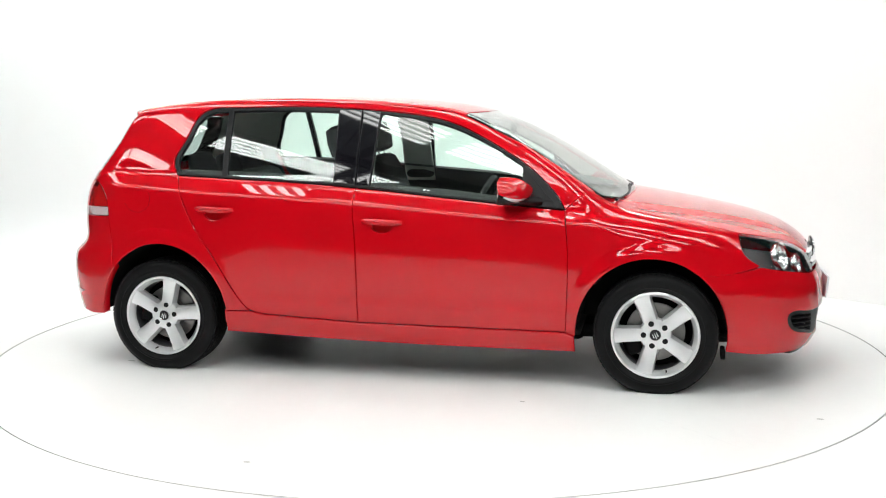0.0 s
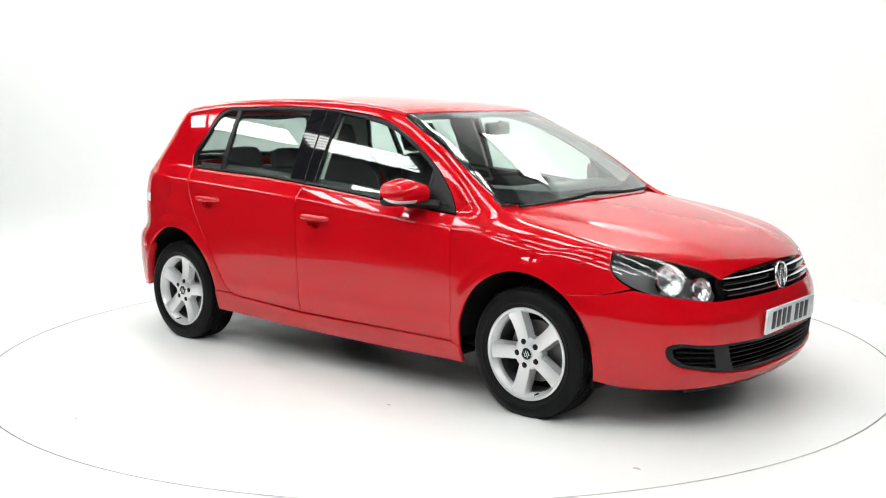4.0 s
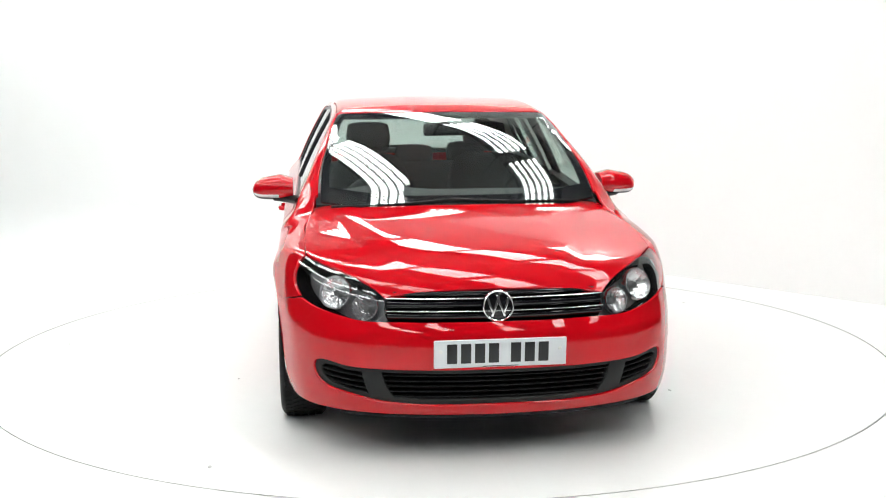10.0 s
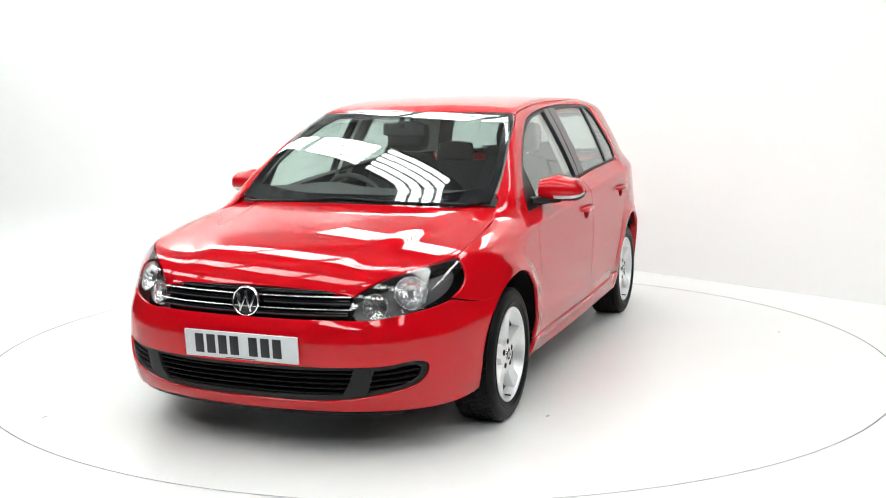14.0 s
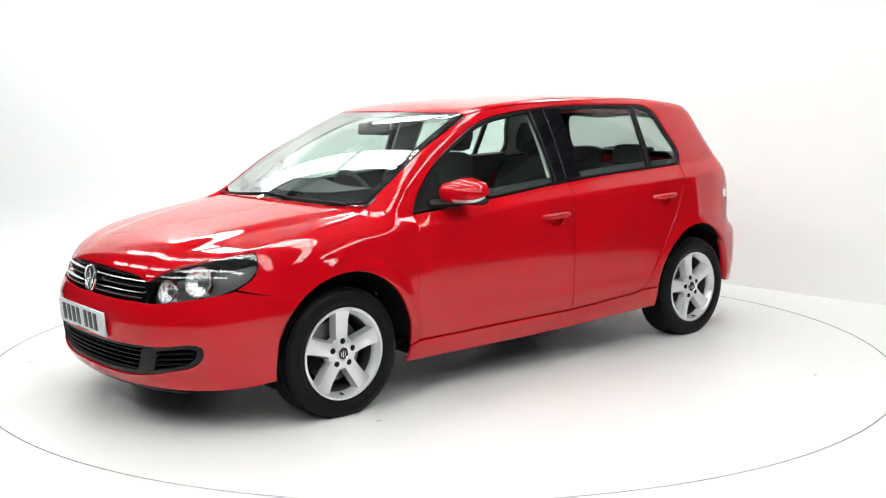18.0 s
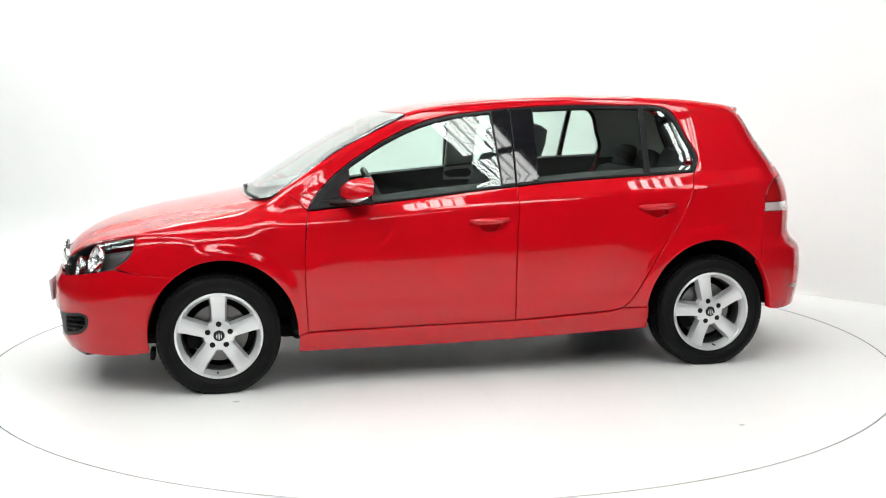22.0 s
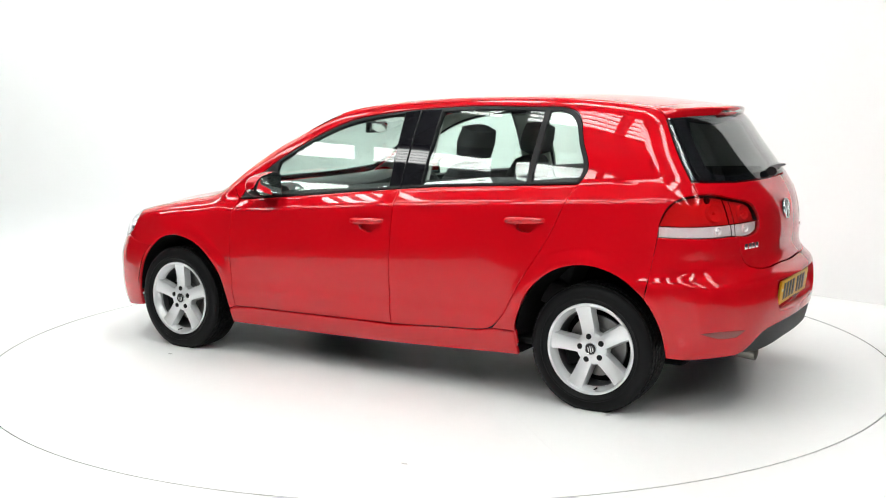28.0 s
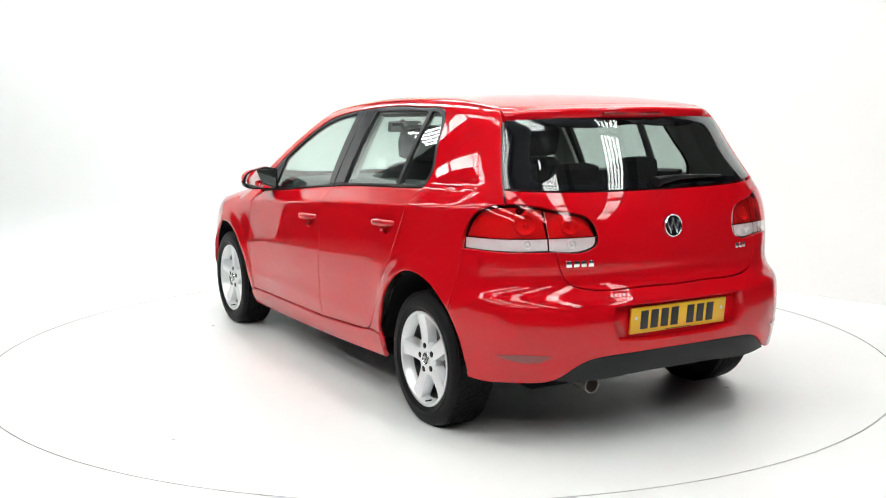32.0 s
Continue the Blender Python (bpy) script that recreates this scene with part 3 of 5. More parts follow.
    panel("window_frame", SIDE, f_green, [c_(s_(-0.236, 1.377)), *[s_(*p) for p in RAIL_REAR], s_(-1.125, 1.352), s_(-1.184, 1.222), s_(-1.228, 1.10), c_(s_(-1.196, 1.042)),
          *[s_(x, z + 0.004) for x, z in reversed(BELT_REAR)], c_(s_(-0.227, 0.986))], WINDOW_TRIM, rear, "satin black window surround", holes=[glass_rear, glass_quarter], both=True, gap=0.002, off=-0.003, depth=0.025, grid=(0.04, 0.02))
    # gloss black cover of the middle pillar
    panel("pillar_cover", SIDE, f_green, [c_(s_(-0.135, 1.362)), c_(s_(-0.231, 1.372)), c_(s_(-0.222, 0.995)), c_(s_(-0.152, 0.99))], BLACK_GLOSS, front, "gloss black pillar cover", both=True, off=0.0015, depth=0.006, grid=(0.04, 0.03))
    panel("pillar_cover", SIDE, f_green, [c_(s_(-0.238, 1.372)), c_(s_(-0.36, 1.376)), c_(s_(-0.343, 1.004)), c_(s_(-0.228, 0.997))], BLACK_GLOSS, rear, "gloss black pillar cover", both=True, off=0.0015, depth=0.006, grid=(0.04, 0.03))
    panel("sail_panel", SIDE, f_green, sail, BLACK_TRIM, front, both=True, gap=0.0, off=-0.005, depth=0.01)
    panel("window_pane", SIDE, f_green, glass_front, GLASS, front, "green-tinted side window", both=True, gap=-0.004, off=-0.010, **SLAB, grid=(0.05, 0.03))
    panel("window_pane", SIDE, f_green, glass_rear, GLASS, rear, "green-tinted side window", both=True, gap=-0.004, off=-0.010, **SLAB, grid=(0.05, 0.03))
    panel("window_pane", SIDE, f_green, glass_quarter, GLASS, rear, "green-tinted quarter window", both=True, gap=-0.004, off=-0.010, **SLAB, grid=(0.05, 0.03))
    # roof rail, pillars and rear quarter in one pressing
    panel("rear_quarter", WRAP, f_skin, [
        c_(s_(0.845, 0.889)), c_(t_(0.980, 0.682)), *[t_(*p) for p in SCREEN_EDGE], c_(t_(0.31, 0.573)), t_(0.1, 0.564), t_(-0.4, 0.567), t_(-1.0, 0.567), c_(t_(-1.47, 0.56)),
        c_(r_(0.588, 1.338)), r_(0.625, 1.25), r_(0.665, 1.138), c_(r_(0.69, 1.060)), c_(r_(0.702, 1.002)), s_(-1.660, 0.981), s_(-1.610, 0.915), c_(s_(-1.594, 0.82)),
        c_(s_(-1.553, 0.548)), *arch(1, 139, -2, 12)[1:-1], c_(s_(-0.922, 0.262)), c_(s_(-0.92, 0.338)), c_(s_(-0.79, 0.338)), s_(-0.848, 0.405), s_(-0.93, 0.545), s_(-1.092, 0.798),
        s_(-1.165, 0.96), c_(s_(-1.2, 1.040)), s_(-1.232, 1.10), s_(-1.186, 1.222), s_(-1.13, 1.354), s_(-1.07, 1.383), *[s_(x, z + 0.002) for x, z in RAIL_REAR[-2::-1]],
        s_(-0.232, 1.379), *[s_(x + 0.002, z + 0.002) for x, z in RAIL_FRONT[::-1]]],
        RED, car, "red roof rail and rear quarter pressing", both=True, grid=(0.03, 0.011), edge=0.0012)
    panel("roof", TOP, f_green, sym(
        t_(0.358, 0), t_(0.345, 0.3), c_(t_(0.308, 0.570)), t_(0.1, 0.561), t_(-0.4, 0.564), t_(-1.0, 0.564), c_(t_(-1.47, 0.557)), t_(-1.505, 0.3), t_(-1.515, 0)), RED, car, "red painted roof", grid=(0.04, 0.025))
    screen = sym(t_(1.20, 0), t_(1.16, 0.35), c_(t_(1.02, 0.672)), *[t_(x, y - 0.008) for x, y in SCREEN_EDGE], c_(t_(0.312, 0.563)), t_(0.35, 0.3), t_(0.363, 0))
    view = sym(t_(1.088, 0), t_(1.052, 0.35), c_(t_(0.940, 0.626)), t_(0.84, 0.622), t_(0.6, 0.582), c_(t_(0.375, 0.540)), t_(0.42, 0.3), t_(0.43, 0))
    panel("windscreen", TOP, f_green, screen, GLASS, car, "green-tinted raked windscreen", gap=0.002, off=-0.002, **SLAB, grid=(0.04, 0.04))
    panel("windscreen_border", TOP, f_green, screen, BLACK_GLOSS, car, "black printed border of the windscreen", holes=[view], gap=0.003, off=-0.006, depth=0.01, grid=(0.04, 0.04))
    # front bumper with its dark lower grille
    lower = sym(f_(0, 0.38), f_(0.25, 0.38), f_(0.49, 0.381), f_(0.62, 0.390), f_(0.69, 0.399), f_(0.716, 0.385), f_(0.716, 0.345), f_(0.684, 0.304), f_(0.6, 0.277), f_(0.48, 0.251), f_(0.36, 0.238), f_(0, 0.235))
    bumper = panel("front_bumper", FRONT, f_low, sym(
        f_(0, 0.566), f_(0.2, 0.566), c_(f_(0.42, 0.566)), f_(0.517, 0.566), f_(0.636, 0.585), f_(0.715, 0.602), c_(s_(1.78, 0.622)), s_(1.65, 0.597), c_(s_(1.49, 0.587)),
        *arch(0, 52, -10, 7)[1:-1], c_(s_(1.622, 0.215)), s_(1.75, 0.200), f_(0.74, 0.195), f_(0.5, 0.190), f_(0.25, 0.188), f_(0, 0.187)), RED, car, "red plastic front bumper", holes=[lower], grid=(0.03, 0.016), gap=0.0025)
    mouth = sym(f_(0, 0.370), f_(0.25, 0.370), c_(f_(0.468, 0.373)), f_(0.45, 0.31), c_(f_(0.415, 0.254)), f_(0.18, 0.247), f_(0, 0.247))
    vent = [c_(f_(0.535, 0.369)), f_(0.60, 0.376), f_(0.68, 0.386), f_(0.702, 0.374), f_(0.698, 0.342), f_(0.67, 0.310), f_(0.60, 0.285), c_(f_(0.505, 0.266))]
    vent_r = [(k, -a, *rest) for k, a, *rest in vent]
    panel("lower_grille", FRONT, f_low, lower, GREY_TRIM, bumper, "dark grey plastic lower grille surround", holes=[mouth, vent, vent_r], gap=-0.004, off=-0.010, depth=0.03, grid=(0.03, 0.02))
    panel("grille_back", FRONT, f_low, lower, CAVITY, bumper, gap=-0.003, off=-0.065, depth=0.0, grid=(0.05, 0.03))

    def bar(y0, y1, z0, z1, off, tall, deep, mat, parent, name="slat", f=f_low, n=28):
        """A blade that follows the nose from y0 to y1."""
        ys, zs = np.linspace(y0, y1, n), np.linspace(z0, z1, n)
        p = cast(f, np.stack([np.full(n, 1.0), ys, zs], 1), np.tile([1.0, 0, 0], (n, 1)), 0, 1.5)
        nr = normal_of(f, p) * [1, 1, 0]
        nr /= np.linalg.norm(nr, axis=1)[:, None]
        bm = bmesh.new()
        rows = []
        for a, d in zip(p, nr):
            a = Vector(a + d * off)
            d = Vector(d)
            up = Vector((0, 0, tall / 2))
            rows.append([bm.verts.new(q) for q in (a + up * 0.6, a + up * 0.2 + d * 0.003, a - up * 0.2 + d * 0.003, a - up * 0.6, a - up - d * deep, a + up - d * deep)])
        for u, v in zip(rows, rows[1:]):
            for k in range(6):
                bm.faces.new((u[k], v[k], v[(k + 1) % 6], u[(k + 1) % 6]))
        bm.faces.new(rows[0][::-1])
        bm.faces.new(rows[-1])
        bmesh.ops.recalc_face_normals(bm, faces=bm.faces[:])
        return part(name, bm, mat, parent)
    for z, w in ((0.353, 0.462), (0.332, 0.456), (0.311, 0.447), (0.290, 0.436), (0.269, 0.424)):
        bar(-w, w, z, z, -0.020, 0.010, 0.03, BLACK_TRIM, bumper)
    for sgn in (1, -1):
        for za, zb, w in ((0.345, 0.362, 0.69), (0.322, 0.338, 0.685), (0.298, 0.315, 0.66)):
            bar(sgn * 0.515, sgn * w, za, zb, -0.014, 0.010, 0.03, BLACK_TRIM, bumper, n=12)
    bar(-0.62, 0.62, 0.180, 0.180, -0.014, 0.026, 0.06, BLACK_TRIM, bumper, "lip")
    # upper grille
    opening = sym(f_(0, 0.684), f_(0.22, 0.682), c_(f_(0.425, 0.668)), f_(0.445, 0.61), c_(f_(0.42, 0.57)), f_(0.2, 0.569), f_(0, 0.569))
    grille = panel("radiator_grille", FRONT, f_low, opening, CAVITY, car, "gloss black slatted radiator grille with thin chrome strips", gap=-0.006, off=-0.04, depth=0.0, grid=(0.05, 0.03))
    for z, mat, tall, off, name in ((0.668, BLACK_GLOSS, 0.022, -0.006, "slat"), (0.627, BLACK_GLOSS, 0.034, -0.006, "slat"), (0.584, BLACK_GLOSS, 0.030, -0.006, "slat"),
                                    (0.6505, CHROME, 0.0085, 0.004, "chrome_strip"), (0.6045, CHROME, 0.0085, 0.004, "chrome_strip")):
        w = 0.405 if z > 0.66 else 0.432
        bar(-w, w, z, z, off, tall, 0.03, mat, grille, name)

    # headlamps
    lamp = [c_(f_(0.432, 0.598)), c_(t_(2.021, 0.441)), t_(1.915, 0.545), t_(1.80, 0.652), c_(t_(1.672, 0.740)), s_(1.674, 0.752), s_(1.692, 0.700), s_(1.757, 0.643), f_(0.727, 0.612), f_(0.636, 0.588), f_(0.545, 0.570), c_(f_(0.47, 0.567))]
    housing = panel("headlamp", FRONT, f_low, lamp, HEAD_DARK, car, "dark smoked headlamp housing with two round reflectors", both=True, gap=0.002, off=-0.078, depth=0.0, grid=(0.03, 0.02))
    panel("lamp_cover", FRONT, f_low, lamp, LENS, housing, "clear plastic lamp cover", both=True, gap=0.002, off=0.0, **SLAB, grid=(0.03, 0.02))
    for sgn, parent in ((1, housing[0]), (-1, housing[1])):
        for y, z, r in ((0.650, 0.672, 0.062), (0.528, 0.622, 0.047)):
            p = cast(f_low, np.array([[1.0, y, z]]), np.array([[1.0, 0, 0]]), 0, 1.5)[0]
            n = normal_of(f_low, p[None])[0]
            at, aim = p - n * 0.048, n * 0.7 + np.array([0.3, 0, 0])
            m = Matrix.Translation((at[0], sgn * at[1], at[2])) @ Vector((aim[0], sgn * aim[1], aim[2])).to_track_quat("Y", "Z").to_matrix().to_4x4()
            bm = lathe([(0.010, -0.030), (r * 0.30, -0.028), (r * 0.55, -0.021), (r * 0.78, -0.010), (r * 0.95, 0.004)], 20)
            for v in bm.verts:
                k = round(math.atan2(v.co.z, v.co.x) / (2 * math.pi) * 20)
                v.co.y += 0.0022 * (k % 2) * (1 if math.hypot(v.co.x, v.co.z) < r * 0.9 else 0)
            bm.transform(m)
            part("reflector", bm, REFLECTOR, parent, "round silvered reflector bowl of many facets", smooth=False)
            bm = lathe([(r * 0.94, 0.003), (r * 0.97, 0.011), (r, 0.014), (r + 0.005, 0.014), (r + 0.007, 0.009), (r + 0.006, -0.012)], 44)
            bm.transform(m)
            part("bowl_rim", bm, REFLECTOR, parent, "bright rim of the bowl")
            bm = lathe([(0.0, -0.005), (0.012, -0.006), (0.014, -0.02), (0.012, -0.045)], 20)
            bm.transform(m)
            part("bulb_cap", bm, ALLOY_DARK, parent)


def tail_end():
    gate = panel("tailgate", REAR, f_low, sym(
        r_(0, 1.042), r_(0.214, 1.043), r_(0.471, 1.046), c_(r_(0.688, 1.056)), c_(r_(0.70, 1.004)), r_(0.62, 0.997), r_(0.556, 0.983), r_(0.46, 0.964), r_(0.402, 0.943), r_(0.369, 0.889), r_(0.378, 0.833),
        r_(0.405, 0.816), c_(r_(0.549, 0.813)), r_(0.535, 0.74), r_(0.505, 0.688), r_(0.45, 0.664), r_(0.2, 0.655), r_(0, 0.653)), RED, car, "red tailgate with curved shut line", grid=(0.03, 0.016))
    glass = sym(r_(0, 1.345), r_(0.45, 1.342), c_(r_(0.583, 1.336)), r_(0.621, 1.25), r_(0.660, 1.138), c_(r_(0.685, 1.063)), r_(0.47, 1.051), r_(0.2, 1.047), r_(0, 1.046))
    clear = sym(r_(0, 1.325), r_(0.40, 1.322), r_(0.485, 1.31), r_(0.52, 1.25), r_(0.56, 1.138), r_(0.565, 1.10), r_(0.53, 1.085), r_(0.30, 1.078), r_(0, 1.076))
    panel("rear_window", REAR, f_green, glass, REAR_GLASS, gate, "dark-edged tinted rear window", gap=0.002, off=-0.002, **SLAB, grid=(0.05, 0.04))
    panel("rear_window_border", REAR, f_green, glass, BLACK_GLOSS, gate, "black printed border", holes=[clear], gap=0.003, off=-0.006, depth=0.012, grid=(0.05, 0.03))
    panel("rear_window_band", REAR, f_green, glass, BLACK_GLOSS, gate, holes=[clear], gap=0.003, off=-0.03, depth=0.0, grid=(0.05, 0.03))
    # lamps: red above, clear below, the inner quarter on the tailgate
    top_outer = [c_(r_(0.5775, 0.990)), r_(0.65, 1.0), r_(0.70, 1.0), s_(-1.660, 0.979), s_(-1.612, 0.913), c_(s_(-1.596, 0.868)), r_(0.72, 0.866), c_(r_(0.5775, 0.868))]
    low_outer = [c_(r_(0.5775, 0.866)), r_(0.72, 0.864), c_(s_(-1.596, 0.866)), c_(s_(-1.597, 0.822)), r_(0.716, 0.815), c_(r_(0.5775, 0.817))]
    top_inner = [c_(r_(0.573, 0.985)), r_(0.47, 0.966), r_(0.405, 0.943), c_(r_(0.374, 0.870)), c_(r_(0.573, 0.868))]
    low_inner = [c_(r_(0.573, 0.866)), c_(r_(0.374, 0.868)), r_(0.380, 0.836), r_(0.41, 0.819), c_(r_(0.573, 0.817))]
    whole = [c_(r_(0.371, 0.89)), r_(0.403, 0.945), r_(0.47, 0.968), r_(0.578, 0.988), r_(0.65, 1.001), r_(0.70, 1.001), s_(-1.660, 0.980), s_(-1.611, 0.914), c_(s_(-1.595, 0.821)), r_(0.716, 0.813), r_(0.578, 0.815), r_(0.41, 0.817), r_(0.378, 0.835)]
    lamp = panel("tail_lamp", REAR, f_low, whole, BLACK_TRIM, car, "red and clear two-piece tail lamp with a dark seam round it", both=True, gap=-0.001, off=-0.050, depth=0.0, grid=(0.03, 0.02))
    for nodes in (top_outer, top_inner):
        panel("lamp_shell", REAR, f_low, nodes, LAMP_SILVER, lamp, both=True, gap=0.002, off=-0.030, depth=0.0, grid=(0.03, 0.02))
        panel("red_lens", REAR, f_low, nodes, LENS_RED, lamp, "translucent red lens", both=True, gap=-0.0012, off=0.001, grid=(0.03, 0.02), **SLAB)
    for nodes in (low_outer, low_inner):
        panel("lamp_shell", REAR, f_low, nodes, LAMP_CHROME, lamp, both=True, gap=0.001, off=-0.022, depth=0.0, grid=(0.03, 0.02))
        panel("clear_lens", REAR, f_low, nodes, LENS, lamp, "clear lower lens", both=True, gap=-0.0008, off=0.001, grid=(0.03, 0.02), **SLAB)
    for sgn, parent in zip((1, -1), lamp):
        for y, z, r in ((0.655, 0.925, 0.040), (0.48, 0.915, 0.032), (0.655, 0.842, 0.017), (0.48, 0.842, 0.017)):
            p = on_body(f_low, r_(y, z))
            n = normal_of(f_low, p[None])[0]
            m = Matrix.Translation((p[0], sgn * p[1], p[2])) @ Vector((n[0], sgn * n[1], n[2])).to_track_quat("Y", "Z").to_matrix().to_4x4()
            bm = lathe([(0.004, -0.030), (r * 0.5, -0.028), (r * 0.85, -0.020), (r, -0.012), (r + 0.003, -0.013), (r + 0.004, -0.03)], 28)
            bm.transform(m)
            part("lamp_bowl", bm, LAMP_SILVER, parent, "round silvered bowl behind the lens")
            bm = lathe([(0.0, -0.012), (0.006, -0.014), (0.008, -0.03)], 12)
            bm.transform(m)
            part("lamp_bulb", bm, LAMP_SILVER, parent)
    recess = sym(r_(0, 0.592), r_(0.2, 0.592), c_(r_(0.345, 0.590)), r_(0.355, 0.52), c_(r_(0.325, 0.450)), r_(0.15, 0.440), r_(0, 0.440))
    bumper = panel("rear_bumper", REAR, f_low, sym(
        r_(0, 0.650), r_(0.2, 0.652), r_(0.45, 0.661), r_(0.505, 0.685), r_(0.535, 0.74), c_(r_(0.551, 0.811)), r_(0.716, 0.811), c_(s_(-1.594, 0.818)), c_(s_(-1.553, 0.548)), *arch(1, 139, 177, 5)[1:-1],
        c_(s_(-1.645, 0.288)), s_(-1.75, 0.282), r_(0.765, 0.284), r_(0.65, 0.288), r_(0.59, 0.297), r_(0.53, 0.335), r_(0.46, 0.375), r_(0.38, 0.388), r_(0.2, 0.395), r_(0, 0.397)), RED, car, "red plastic rear bumper", holes=[recess], grid=(0.03, 0.016), gap=0.0025, depth=0.045)
    panel("plate_recess", REAR, f_low, recess, RED, bumper, "red recess round the plate", gap=-0.002, off=-0.045, depth=0.0, grid=(0.04, 0.02))
    panel("valance", REAR, f_low, sym(r_(0, 0.393), r_(0.2, 0.391), r_(0.38, 0.384), r_(0.46, 0.371), r_(0.53, 0.331), c_(r_(0.585, 0.294)), r_(0.45, 0.285), r_(0.2, 0.30), r_(0, 0.302)),
          GREY_TRIM, bumper, "dark grey plastic lower valance", gap=0.0, off=-0.006, depth=0.03, grid=(0.03, 0.02))
    panel("rear_reflector", REAR, f_low, [c_(r_(0.60, 0.402)), r_(0.7, 0.408), c_(r_(0.780, 0.402)), r_(0.72, 0.378), c_(r_(0.645, 0.376))], LAMP_DEEP, bumper, "slim dark red reflector", both=True, gap=0.001, off=0.0025, depth=0.01, grid=(0.03, 0.02))
    # roof spoiler over the rear window
    bm = bmesh.new()
    rows = []
    for y in np.linspace(-0.572, 0.572, 41):
        ay = abs(y)
        e = step01(0.50, 0.572, ay)
        root_x = -1.475 - 0.042 * (1 - (ay / 0.56) ** 2)
        root = cast(f_green, np.array([[root_x, y, 0.45]]), np.array([[0, 0, 1.0]]), 0, 1.5)[0]
        tip_x = -1.672 + 0.12 * (ay / 0.56) ** 2 + 0.02 * e
        tip_z = root[2] - 0.020 - 0.010 * e
        low_x, low_z = tip_x + 0.034, 1.330 + 0.012 * e
        prof = [(root_x + 0.002, root[2] - 0.012), (root_x - 0.003, root[2] - 0.0005), ((root_x * 2 + tip_x) / 3, root[2] - 0.005), ((root_x + 2 * tip_x) / 3, root[2] - 0.014), (tip_x + 0.012, tip_z + 0.006),
                (tip_x + 0.002, tip_z), (tip_x, tip_z - 0.008), (tip_x + 0.006, tip_z - 0.034), (low_x, low_z), (root_x, low_z)]
        rows.append([bm.verts.new((x, y, z)) for x, z in prof])
    for u, v in zip(rows, rows[1:]):
        for k in range(10):
            bm.faces.new((u[k], v[k], v[(k + 1) % 10], u[(k + 1) % 10]))
    bm.faces.new(rows[0])
    bm.faces.new(rows[-1])
    bmesh.ops.recalc_face_normals(bm, faces=bm.faces[:])
    spoiler = part("roof_spoiler", bm, RED, car, "red roof spoiler over the rear window", sharp=50)
    bm = bmesh.new()
    box(bm, -1.669, -1.640, -0.16, 0.16, 1.354, 1.366, 0.004)
    part("high_stop_lamp", bm, LAMP_DEEP, spoiler, "slim dark red high stop lamp")


build_panels()
tail_end()


# ---- wheels ----
TYRE_R, HUB_Z = 0.303, 0.290


